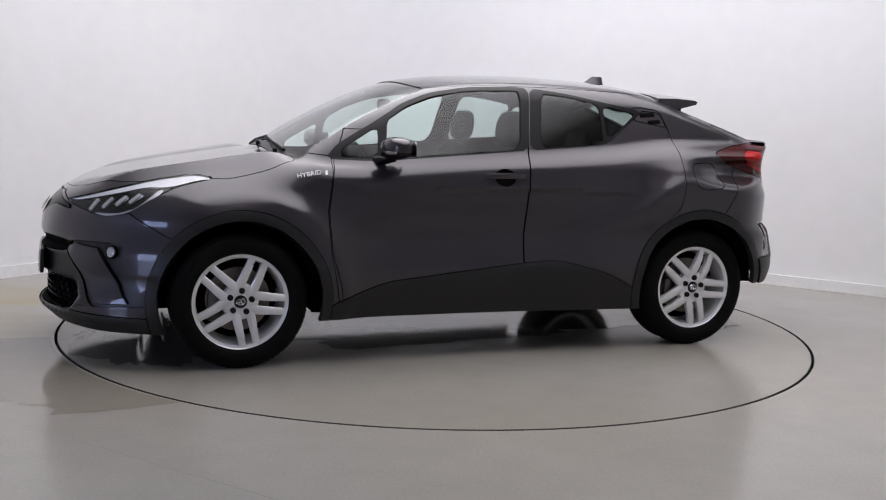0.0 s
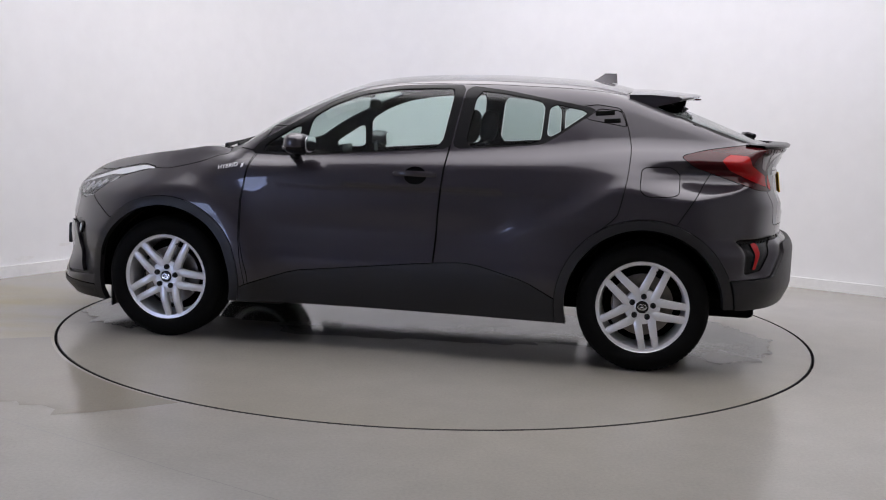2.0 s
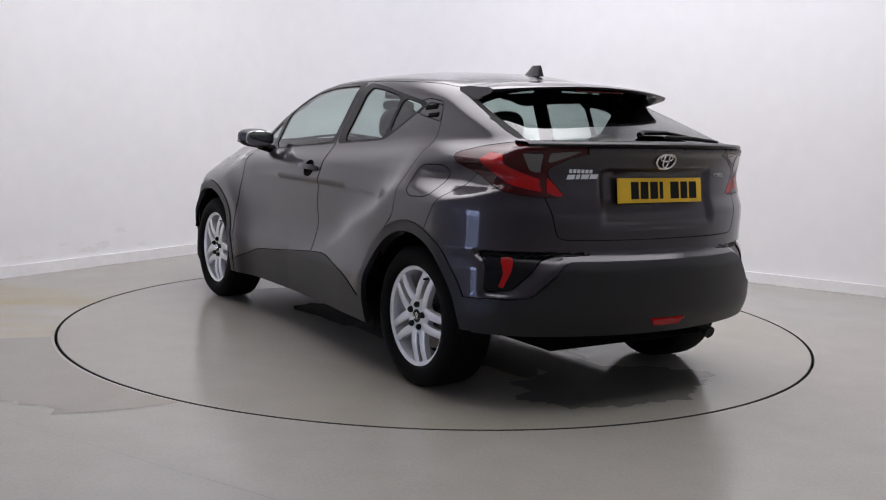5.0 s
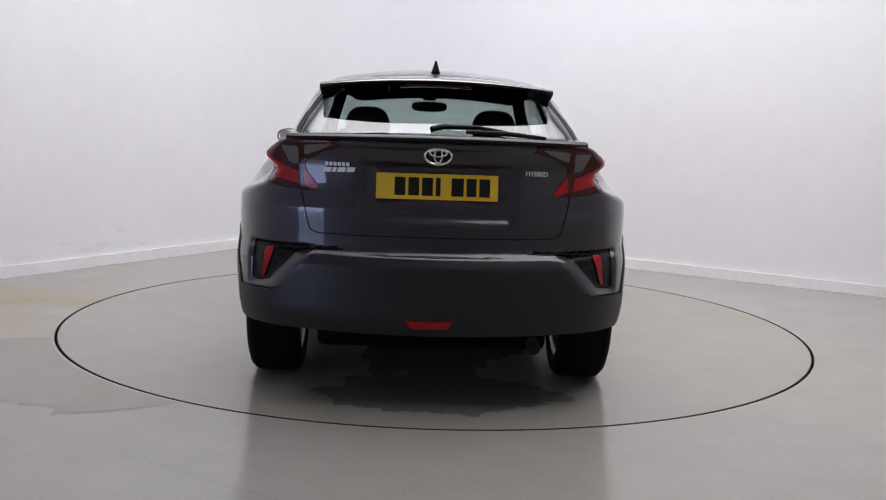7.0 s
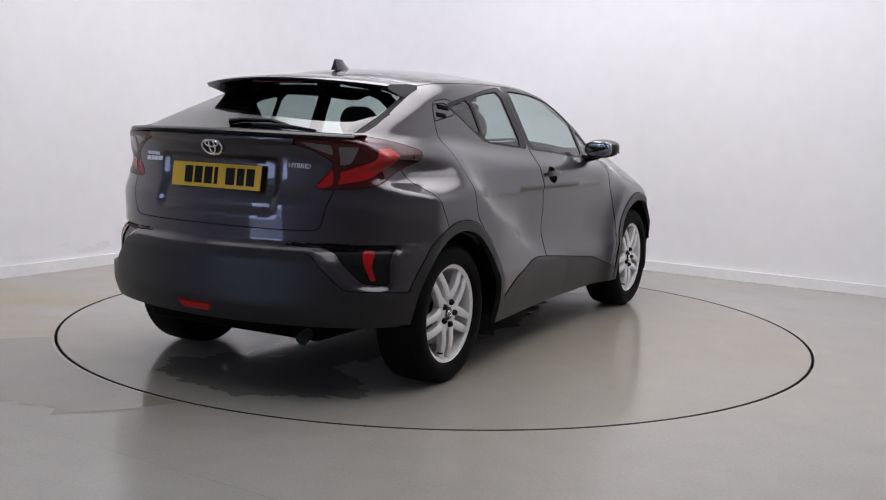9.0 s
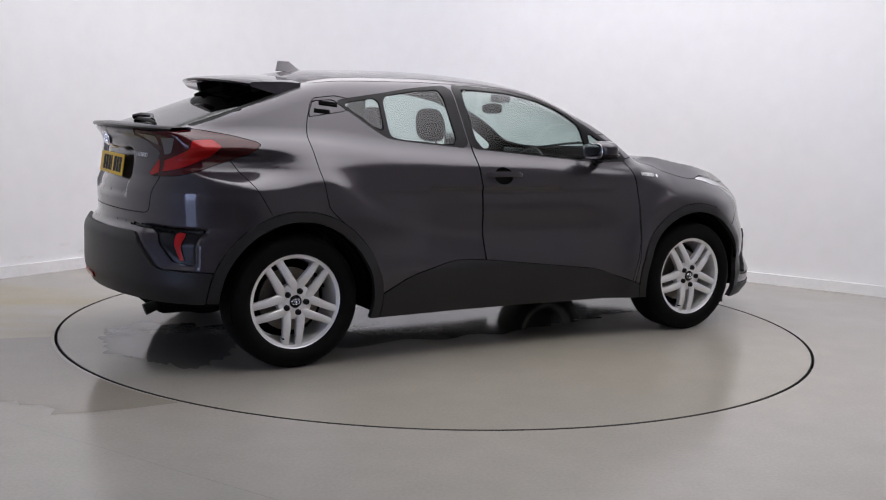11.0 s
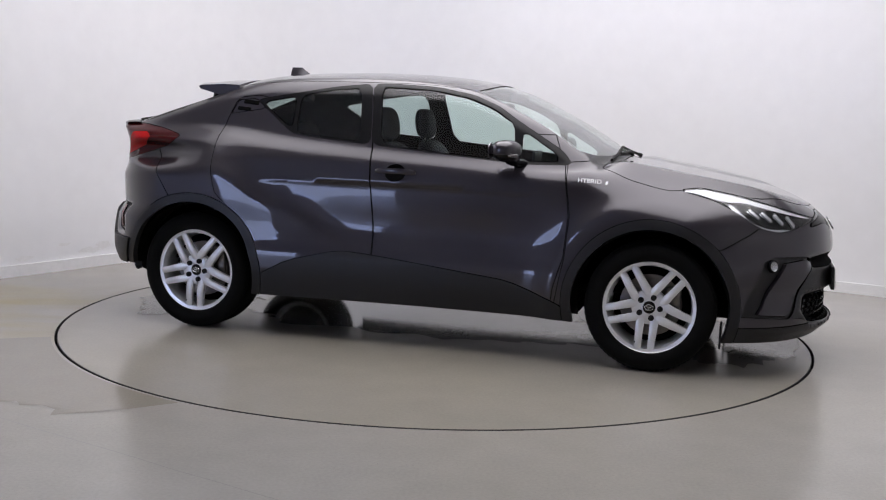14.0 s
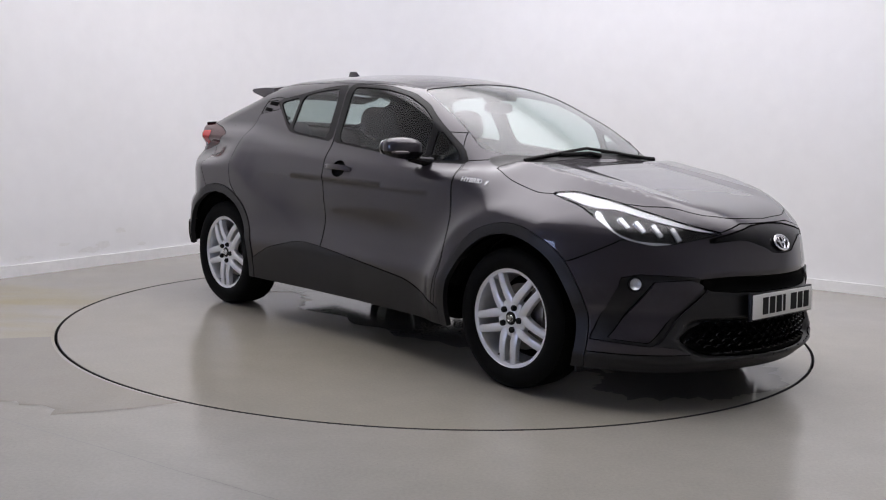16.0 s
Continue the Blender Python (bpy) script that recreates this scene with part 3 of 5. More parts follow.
def skin(name, VF, mat, parent, label="", both=False, mirror=False, lift=0.0, rim=0.012):
    """A body panel: the cut piece of surface, lifted, with turned-in edges."""
    V, F = compact(*VF)
    if not len(F):
        print("EMPTY PANEL", name)
        return None
    N = body_grad(V)
    N /= np.linalg.norm(N, axis=1)[:, None]
    V = V + N * lift
    if both:
        flipv = np.array([1, -1, 1.0])
        n = len(V)
        seam = np.abs(V[:, 1]) < 2e-4
        V[seam, 1] = 0
        N[seam, 1] = 0
        mp = np.arange(n) + n
        mp[seam] = np.arange(n)[seam]
        V, N = np.concatenate([V, V * flipv]), np.concatenate([N, N * flipv])
        F = np.concatenate([F, mp[F][:, ::-1]])
        u, inv = np.unique(F, return_inverse=True)
        V, N, F = V[u], N[u], inv.reshape(-1, 3)
    if mirror:
        V, N, F = V * np.array([1, -1, 1.0]), N * np.array([1, -1, 1.0]), F[:, ::-1]
    B = borders(F) if rim else ()
    if len(B):
        ring = np.unique(B)
        pos = {int(v): len(V) + i for i, v in enumerate(ring)}
        pos2 = {int(v): len(V) + len(ring) + i for i, v in enumerate(ring)}
        V2 = np.concatenate([V, V[ring], V[ring] - N[ring] * rim])
        cen = V[ring] * 0
        cnt = np.zeros(len(ring))
        look_up = {int(v): i for i, v in enumerate(ring)}
        for a, b in B:
            d = V[b] - V[a]
            o = np.cross(d, N[a])
            ln = np.linalg.norm(o)
            if ln > 1e-9:
                for v in (a, b):
                    cen[look_up[int(v)]] += o / ln
        ln = np.linalg.norm(cen, axis=1)
        cen = cen / np.maximum(ln, 1e-9)[:, None]
        rimF = []
        for a, b in B:
            a, b = int(a), int(b)
            rimF += [(pos[b], pos[a], pos2[a]), (pos[b], pos2[a], pos2[b])]
        V, N = V2, np.concatenate([N, cen + 1e-6, cen + 1e-6])
        F = np.concatenate([F, np.array(rimF, int)])
    ob = link(name, V, F, mat, parent, label, normals=N)
    if len(B):
        # edges of unlifted panels are blackened, painting shade into the joints
        ob.data.materials.append(CORE)
        ob.data.polygons.foreach_set("material_index", [0] * (len(F) - len(rimF)) + [1 if lift < 0.005 else 0] * len(rimF))
    return ob


def shrink(field, gap):
    return lambda P: field(P) + gap


class Sheet:
    """The uncut rest of the surface, from which panels are taken."""

    def __init__(self, V, F):
        self.V, self.F = V, F
        self.taken = []

    def take(self, field, gap=0.0042, keep=True):
        (V, Fi), (_, Fo) = split(self.V, self.F, field(self.V))
        self.V, self.F = V, Fo
        if keep and gap:
            (V2, Fi2), _ = split(V, Fi, field(V) + gap)
            return V2, Fi2
        return V, Fi


def pieces(VF):
    """The connected pieces of a net, largest first; crumbs are dropped."""
    V, F = compact(*VF)
    par = np.arange(len(V))
    while True:
        low = par[F].min(1)
        nxt = par.copy()
        for k in range(3):
            np.minimum.at(nxt, F[:, k], low)
        nxt = nxt[nxt]
        if (nxt == par).all():
            break
        par = nxt
    tag = par[F[:, 0]]
    out = [(V, F[tag == t]) for t in np.unique(tag)]
    return sorted([p for p in out if len(p[1]) > 30], key=lambda p: -len(p[1]))


# ---- car: panels ----
FRONT_DOOR = [(0.822, 1.05), (0.845, 0.966), (0.872, 0.785), (0.862, 0.573), (0.815, 0.40), (0.80, 0.25), (-0.235, 0.25), (-0.209, 0.494), (-0.222, 0.75), (-0.245, 1.0), (-0.262, 1.13), (-0.26, 1.2), (0.75, 1.2)]
REAR_DOOR = [(-0.262, 1.2), (-0.262, 1.13), (-0.245, 1.0), (-0.222, 0.75), (-0.209, 0.494), (-0.235, 0.25), (-0.95, 0.25), (-0.93, 0.50), (-1.0, 0.66), (-1.16, 0.80), (-1.178, 0.87), (-1.205, 1.01), (-1.215, 1.14), (-1.195, 1.239), (-1.155, 1.35), (-1.0, 1.37)]
DLO_FRONT = [(0.865, 1.043), (0.80, 1.118), (0.535, 1.272), (0.427, 1.340), (0.271, 1.400), (0.054, 1.438), (-0.2, 1.450), (-0.318, 1.449), (-0.285, 1.25), (-0.266, 1.108), (0.0, 1.086), (0.6, 1.036)]
DLO_REAR = [(-0.324, 1.449), (-0.55, 1.425), (-0.749, 1.390), (-1.03, 1.342), (-0.955, 1.285), (-0.83, 1.195), (-0.765, 1.155), (-0.70, 1.142), (-0.541, 1.128), (-0.272, 1.107), (-0.291, 1.25)]
GLASS_FRONT = [(0.525, 1.25), (0.41, 1.325), (0.26, 1.383), (0.05, 1.420), (-0.19, 1.431), (-0.262, 1.430), (-0.215, 1.112), (0.0, 1.094), (0.1, 1.086), (0.55, 1.048)]
GLASS_SAIL = [(0.775, 1.098), (0.575, 1.222), (0.59, 1.055), (0.79, 1.055)]
GLASS_REAR = [(-0.385, 1.424), (-0.55, 1.409), (-0.752, 1.374), (-0.742, 1.168), (-0.69, 1.150), (-0.541, 1.139), (-0.338, 1.121)]
GLASS_QUARTER = [(-0.776, 1.368), (-0.985, 1.330), (-0.945, 1.296), (-0.82, 1.205), (-0.768, 1.182)]
VENT = [(-1.035, 1.346), (-1.150, 1.338), (-1.188, 1.25), (-0.955, 1.288)]
SILL = [(0.90, 0.20), (0.895, 0.295), (0.83, 0.335), (0.56, 0.425), (0.36, 0.447), (-0.20, 0.508), (-0.37, 0.520), (-0.46, 0.51), (-0.70, 0.450), (-0.90, 0.345), (-0.93, 0.20)]
FUEL = [(-1.268, 1.055), (-1.41, 1.062), (-1.465, 1.03), (-1.462, 0.915), (-1.30, 0.905), (-1.262, 0.94)]
HEADLIGHT = [(1.405, 0.942), (1.52, 0.958), (1.70, 0.925), (1.90, 0.870), (2.04, 0.825), (2.115, 0.800), (2.05, 0.770), (1.99, 0.748), (1.93, 0.738), (1.83, 0.765), (1.72, 0.835), (1.60, 0.893)]
TAIL_LAMP = [(-1.455, 1.118), (-1.60, 1.155), (-1.78, 1.182), (-2.01, 1.19), (-1.985, 1.10), (-1.958, 1.0), (-1.945, 0.942), (-1.86, 0.952), (-1.70, 1.005), (-1.53, 1.060)]


GATE_PAINT = [(0.0, 1.14), (0.40, 1.138), (0.49, 1.115), (0.572, 1.065), (0.565, 1.03), (0.49, 0.945), (0.48, 0.85), (0.0, 0.85)]


def wheel_field(x0, r):
    return lambda P: np.where(P[:, 1] > 0.40, np.hypot(P[:, 0] - x0, P[:, 2] - WHEEL_Z - 0.005) - r, 1.0)


def build_body(car):
    V, F = surface(0.02)
    (V, F), _ = split(V, F, -V[:, 1])
    V[np.abs(V[:, 1]) < 6e-4, 1] = 0
    sh = Sheet(V, F)
    sh.take(lambda P: P[:, 2] - (0.238 + 0.117 * step(-1.35, -1.6, P[:, 0]) - 0.053 * step(0.9, 1.6, P[:, 0])), keep=False)
    for x0 in (AXLE, -AXLE):
        sh.take(wheel_field(x0, 0.400), keep=False)
    pair = []

    def sided(name, VF, mat, label="", lift=0.0, rim=0.012, parent=None):
        a = skin(name, VF, mat, parent or car, label, lift=lift, rim=rim)
        b = skin(name, VF, mat, parent or car, label, mirror=True, lift=lift, rim=rim)
        pair.append((a, b))
        return a, b

    opaque = []

    def hold(VF):
        opaque.append(VF)
        return VF
    # side glass, taken before the doors
    for pts, nm, mat in ((GLASS_FRONT, "front_window", GLASS), (GLASS_SAIL, "sail_window", GLASS), (GLASS_REAR, "rear_window", TINT), (GLASS_QUARTER, "quarter_window", TINT)):
        sided(nm, sh.take(side_field(pts, 1)), mat, "tinted clear side window glass", -0.005, 0.0)
    # tailgate glass
    rear_glass = top_field([(-1.27, -0.1), (-1.27, 0.515), (-1.33, 0.545), (-1.6, 0.592), (-1.84, 0.615), (-1.915, 0.57), (-1.945, 0.3), (-1.95, -0.1)], 1, 1.15)
    part_both(car, "rear_screen", sh.take(rear_glass), TINT, "tinted rear screen glass", -0.004, 0.0)
    border = top_field([(-1.235, -0.1), (-1.225, 0.50), (-1.225, 0.62), (-1.42, 0.64), (-1.62, 0.625), (-1.85, 0.632), (-1.935, 0.585), (-1.97, 0.3), (-1.97, -0.1)], 1, 1.19)
    border_vf = sh.take(lambda P: np.maximum(border(P), roof_z(P[:, 0]) - 0.075 - P[:, 2]), 0.002)
    wind = top_field([(1.055, -0.1), (1.05, 0.2), (1.02, 0.4), (0.955, 0.56), (0.875, 0.645), (0.72, 0.618), (0.45, 0.560), (0.27, 0.525), (0.315, 0.3), (0.33, 0.0), (0.33, -0.1)], 1, 1.0)
    part_both(car, "windscreen", sh.take(wind), SCREEN, "clear windscreen glass", -0.004, 0.0)
    # inner shell behind the joints, coloured black so the gaps read as shade
    part_both(car, "inner_shell", (sh.V, sh.F), CORE, "dark inner body shell", -0.016, 0.0)
    part_both(car, "rear_screen_border", border_vf, INK, "black border of the rear screen", -0.002, 0.012)
    # wheel-arch trims and sills
    for x0 in (AXLE, -AXLE):
        sided("wheel_arch_trim", hold(sh.take(wheel_field(x0, 0.453))), TRIM, "dark grey plastic wheel arch trim", 0.006, 0.03)
    for pts in (DLO_FRONT, DLO_REAR):
        sided("window_surround", hold(sh.take(side_field(pts, 1), 0.001)), BLACK, "gloss black window surround", -0.001, 0.014)
    sided("rear_door_handle_panel", hold(sh.take(side_field(VENT, 0))), PAINT, "dark grey panel with the hidden rear door handle", -0.001)
    sill = side_field(SILL, 1)
    door_f, door_r = side_field(FRONT_DOOR, 0), side_field(REAR_DOOR, 1)
    # tail lamps: outer and tailgate parts
    lamp_side = side_field(TAIL_LAMP, 1)
    lamp = lambda P: np.maximum(lamp_side(P), np.where(P[:, 0] < -1.8, -poly_sdf(P[:, 1], P[:, 2], GATE_PAINT), -1.0))
    tail_all = sh.take(lamp, 0.003)
    # lower trims
    sided("sill_trim", hold(sh.take(sill)), TRIM, "dark grey plastic sill trim", 0.004, 0.02)
    cup = lambda P: np.where(P[:, 1] > 0.6, (np.hypot((P[:, 0] + 0.095) / 0.062, (P[:, 2] - 0.963) / 0.047) - 1) * 0.05, 1.0)
    sided("handle_recess", hold(sh.take(cup, 0.0)), PAINT, "shadowed cup behind the door handle", -0.027, 0.0)
    sided("front_door", hold(sh.take(door_f)), PAINT, "dark grey metallic front door")
    sided("rear_door", hold(sh.take(door_r)), PAINT, "dark grey metallic rear door")
    flap = side_field(FUEL, 2)
    flap_vf = sh.take(flap, 0.0)
    skin("fuel_flap", split(*flap_vf, flap(flap_vf[0]) + 0.0042)[0], PAINT, car, "dark grey fuel filler flap")
    skin("body_panel", flap_vf, PAINT, car, "dark grey metallic body side", mirror=True, rim=0.0)
    # front
    head = side_field(HEADLIGHT, 1)
    head_vf = sh.take(head, 0.003)
    hood = top_field([(1.09, -0.1), (1.085, 0.3), (1.05, 0.50), (1.0, 0.675), (1.12, 0.715), (1.26, 0.728), (1.36, 0.735), (1.5, 0.70), (1.8, 0.56), (2.0, 0.38), (2.075, 0.22), (2.10, 0.0), (2.10, -0.1)], 1, 0.72)
    part_both(car, "bonnet", hold(sh.take(hood)), PAINT, "dark grey metallic bonnet")
    grille = end_field([(-0.2, 0.845), (0.12, 0.835), (0.25, 0.81), (0.40, 0.778), (0.40, 0.755), (0.24, 0.775), (0.12, 0.735), (0.08, 0.71), (-0.2, 0.70)], 1, 1, 1.9)
    part_both(car, "upper_grille", hold(sh.take(grille)), BLACK, "gloss black upper grille strip", -0.004)
    mouth = end_field([(-0.3, 0.42), (0.35, 0.415), (0.45, 0.39), (0.56, 0.335), (0.44, 0.265), (0.26, 0.255), (-0.3, 0.25)], 1, 1, 1.6)
    slot = end_field([(-0.3, 0.612), (0.30, 0.615), (0.46, 0.60), (0.42, 0.55), (0.3, 0.54), (-0.3, 0.54)], 1, 1, 1.6)
    part_both(car, "lower_grille", hold(sh.take(mouth)), CORE, "black lower grille recess")
    part_both(car, "intake_slot", hold(sh.take(slot)), CORE, "black intake slot")
    facet = end_field([(0.625, 0.588), (0.49, 0.600), (0.425, 0.572), (0.672, 0.318), (0.782, 0.328)], 1, 0, 1.5)
    sided("bumper_blade", hold(sh.take(facet)), PAINT, "dark grey bumper blade under the fog lamp", 0.008, 0.03)
    cheek = end_field([(0.725, 0.600), (0.665, 0.618), (0.49, 0.612), (0.45, 0.605), (0.405, 0.574), (0.662, 0.304), (0.815, 0.320)], 1, 0, 1.5)
    sided("fog_lamp_surround", hold(sh.take(cheek, 0.001)), PLASTIC, "black plastic fog lamp surround", -0.012)
    panel = end_field([(-0.3, 0.60), (0.31, 0.594), (0.40, 0.572), (0.655, 0.308), (0.58, 0.30), (0.46, 0.25), (-0.3, 0.245)], 1, 0, 1.6)
    part_both(car, "grille_panel", hold(sh.take(panel, 0.002)), PLASTIC, "black plastic panel round the lower grille", -0.003)
    lip = lambda P: np.where(P[:, 0] > 1.55, P[:, 2] - 0.29 + 0.03 * P[:, 1], 1.0)
    part_both(car, "front_lip", hold(sh.take(lip)), TRIM, "dark grey plastic front lip", 0.004, 0.02)
    bumper = end_field([(-0.3, 0.84), (0.2, 0.84), (0.36, 0.80), (0.62, 0.765), (0.695, 0.765), (0.84, 0.66), (1.1, 0.60), (1.1, 0.0), (-0.3, 0.0)], 1, 0, 1.5)
    part_both(car, "front_bumper", hold(sh.take(bumper)), PAINT, "dark grey metallic front bumper")
    cowl = top_field([(1.12, -0.1), (1.12, 0.45), (1.06, 0.66), (0.93, 0.66), (0.98, 0.45), (1.0, -0.1)], 0, 1.0)
    part_both(car, "cowl_panel", hold(sh.take(cowl, 0.0)), PLASTIC, "black plastic cowl under the windscreen")
    fender = side_field([(1.0, 1.075), (0.83, 1.06), (0.845, 0.966), (0.874, 0.785), (0.864, 0.573), (0.80, 0.2), (2.3, 0.2), (2.3, 1.1), (1.2, 1.1)], 0)
    sided("front_wing", hold(sh.take(fender)), PAINT, "dark grey metallic front wing")
    roof = top_field([(0.345, -0.1), (0.335, 0.2), (0.285, 0.50), (0.2, 0.545), (-0.3, 0.565), (-0.9, 0.55), (-1.17, 0.535), (-1.215, 0.3), (-1.22, -0.1)], 1, 1.36)
    part_both(car, "roof", hold(sh.take(roof)), PAINT, "dark grey metallic roof")
    # tail
    reflector = end_field([(0.806, 0.708), (0.385, 0.712), (0.385, 0.698), (0.56, 0.690), (0.61, 0.668), (0.725, 0.543), (0.79, 0.530), (0.812, 0.54)], -1, 0, 1.4)
    lens = end_field([(0.752, 0.682), (0.702, 0.686), (0.728, 0.610), (0.748, 0.552), (0.766, 0.552), (0.752, 0.610)], -1, 0, 1.77)
    sided("rear_reflector", hold(sh.take(lens, 0.001)), RED, "red rear reflector", 0.003, 0.010)
    sided("reflector_surround", hold(sh.take(reflector)), BLACK, "black reflector surround", -0.003, 0.02)
    low = end_field([(-0.3, 0.672), (0.50, 0.672), (0.538, 0.655), (0.665, 0.525), (0.70, 0.512), (1.0, 0.500), (1.0, 0.0), (-0.3, 0.0)], -1, 0, 1.4)
    part_both(car, "rear_bumper_lower", hold(sh.take(low)), TRIM, "dark grey plastic rear bumper", 0.016, 0.04)
    gate = end_field([(-0.3, 1.3), (0.62, 1.3), (0.585, 1.15), (0.60, 1.0), (0.565, 0.85), (0.545, 0.775), (0.50, 0.76), (-0.3, 0.765)], -1, 1, 1.4)
    part_both(car, "tailgate", hold(sh.take(gate)), PAINT, "dark grey metallic tailgate")
    bump = lambda P: np.maximum(0.85 * (P[:, 0] + 1.612 - 0.617 * (1.03 - P[:, 2])), P[:, 2] - 1.045)
    part_both(car, "rear_bumper", hold(sh.take(bump)), PAINT, "dark grey metallic rear bumper")
    hold((sh.V, sh.F))
    for pc in pieces((sh.V, sh.F)):
        sided("body_panel", pc, PAINT, "dark grey metallic body side or pillar")
    return tail_all, head_vf


def part_both(car, name, VF, mat, label="", lift=0.0, rim=0.012):
    return skin(name, VF, mat, car, label, both=True, lift=lift, rim=rim)


# ---- car: wheels ----
def build_wheel(car, x, side):
    """One wheel; its outer face looks along local z."""
    m = Matrix.Translation((x, side * 0.834, WHEEL_Z)) @ (Euler((radians(-90 * side), 0, 0)).to_matrix().to_4x4())
    wheel = new("wheel")
    wheel.parent = car
    wheel.matrix_basis = m
    I = Matrix.Diagonal((1.085, 1.085, 1, 1))
    turn = radians(30 if side > 0 else 50)
    tyre = lathe([(0.236, 0.008), (0.241, 0.020), (0.256, 0.032), (0.285, 0.036), (0.315, 0.026), (0.332, 0.008), (0.338, -0.02), (0.3395, -0.09), (0.338, -0.165), (0.332, -0.192), (0.31, -0.21), (0.256, -0.215), (0.236, -0.20)], Matrix(), 96)
    part("tyre", tyre, RUBBER, wheel, "black rubber tyre")
    bm = bmesh.new()
    for k in range(72):
        a = 2 * math.pi * k / 72
        for h, tw in ((-0.005, 0.3), (-0.165, -0.3)):
            box(bm, 0.3330, 0, h - 0.012 if h > -0.1 else h + 0.008, 0.006, 0.021, 0.040, 0.0, Matrix.Rotation(a, 4, "Z"))
    tagged(part("tread", bm, RUBBER, wheel, smooth=False), kind="stuff")
    rim = lathe([(0.2165, 0.010), (0.222, 0.016), (0.224, 0.011), (0.219, 0.010), (0.203, 0.006), (0.196, -0.02), (0.192, -0.08), (0.19, -0.19), (0.205, -0.2), (0.216, -0.2)], I, 96)
    part("rim", rim, ALLOY, wheel, "silver alloy rim")
    bm = bmesh.new()
    n = 5
    for k in range(n):
        a = 2 * math.pi * k / n + turn
        for sgn in (-1, 1):
            # each arm: broad at the hub, narrow at the rim, set apart from its twin
            rows = []
            for t in (0.0, 0.18, 0.4, 0.65, 0.85, 1.0):
                r = 0.045 + t * 0.166
                w = 0.042 - 0.011 * t + 0.004 * max(0, t - 0.8) * 5
                mid = sgn * (0.0125 + 0.003 * t + w / 2)
                z = 0.004 + 0.012 * math.sin(math.pi * min(1, t * 1.1)) + 0.002 * t
                rows.append([(r, mid - w / 2 * 1.0, z - 0.006), (r, mid - w / 2 * 0.62, z), (r, mid + w / 2 * 0.62, z), (r, mid + w / 2, z - 0.006), (r, mid + w / 2 * 0.9, z - 0.036), (r, mid - w / 2 * 0.9, z - 0.036)])
            R = I @ Matrix.Rotation(a, 4, "Z")
            vs = [[bm.verts.new(R @ Vector(p)) for p in row] for row in rows]
            for i in range(len(vs) - 1):
                for j in range(6):
                    bm.faces.new((vs[i][j], vs[i + 1][j], vs[i + 1][(j + 1) % 6], vs[i][(j + 1) % 6]))
    bmesh.ops.recalc_face_normals(bm, faces=bm.faces)
    part("spokes", bm, ALLOY, wheel, "silver alloy paired spokes", angle=50)
    hub = lathe([(0.0, 0.006), (0.031, 0.006), (0.036, 0.003), (0.050, 0.005), (0.074, 0.003), (0.084, -0.004), (0.087, -0.034)], I, 40)
    part("hub", hub, ALLOY, wheel)
    cap = lathe([(0.0, 0.0115), (0.026, 0.0105), (0.030, 0.006)], I, 40)
    part("centre_cap", cap, BLACK, wheel, "black centre cap")
    bm = bmesh.new()
    ring(bm, 0, 0, 0.0125, 0.021, 0.015, 0.0022)
    ring(bm, 0, 0.002, 0.0125, 0.006, 0.012, 0.0018)
    ring(bm, 0, 0.007, 0.0125, 0.014, 0.006, 0.0018)
    part("cap_emblem", bm, CHROME, wheel, "chrome oval rings")
    for k in range(5):
        a = 2 * math.pi * k / 5 + turn + radians(18)
        nut = lathe([(0.0, 0.024), (0.008, 0.023), (0.011, 0.015), (0.0145, 0.016), (0.0155, -0.01)], Matrix.Translation((0.056 * math.cos(a), 0.056 * math.sin(a), 0)), 16)
        part("wheel_nut", nut, INK, wheel, "dark wheel nut")
    disc = lathe([(0.05, -0.075), (0.148, -0.075), (0.148, -0.095), (0.05, -0.095)], I, 48)
    part("brake_disc", disc, STEEL, wheel, "worn steel brake disc")
    bm = bmesh.new()
    box(bm, 0.115, 0.03, -0.085, 0.075, 0.15, 0.07, 0.012)
    part("caliper", bm, STEEL, wheel)
    back = lathe([(0.0, -0.12), (0.18, -0.12), (0.188, -0.14)], I, 40)
    part("backing_plate", back, CORE, wheel)
    bm = bmesh.new()
    box(bm, 0.196 * math.cos(-1.9), 0.196 * math.sin(-1.9), 0.0, 0.008, 0.008, 0.03, 0.002)
    part("valve", bm, INK, wheel)
    return wheel


def ring(bm, cx, cy, cz, rx, ry, w, steps=28, m=None):
    """Flat oval ring with a round section."""
    vs = []
    for i in range(steps):
        a = 2 * math.pi * i / steps
        c = Vector((rx * math.cos(a), ry * math.sin(a), 0))
        o = Vector((math.cos(a), math.sin(a), 0))
        row = []
        for q in range(6):
            b = 2 * math.pi * q / 6
            p = c + o * (w * math.cos(b)) + Vector((0, 0, w * 0.7 * math.sin(b))) + Vector((cx, cy, cz))
            row.append(bm.verts.new(m @ p if m else p))
        vs.append(row)
    for i in range(steps):
        j = (i + 1) % steps
        for q in range(6):
            bm.faces.new((vs[i][q], vs[j][q], vs[j][(q + 1) % 6], vs[i][(q + 1) % 6]))


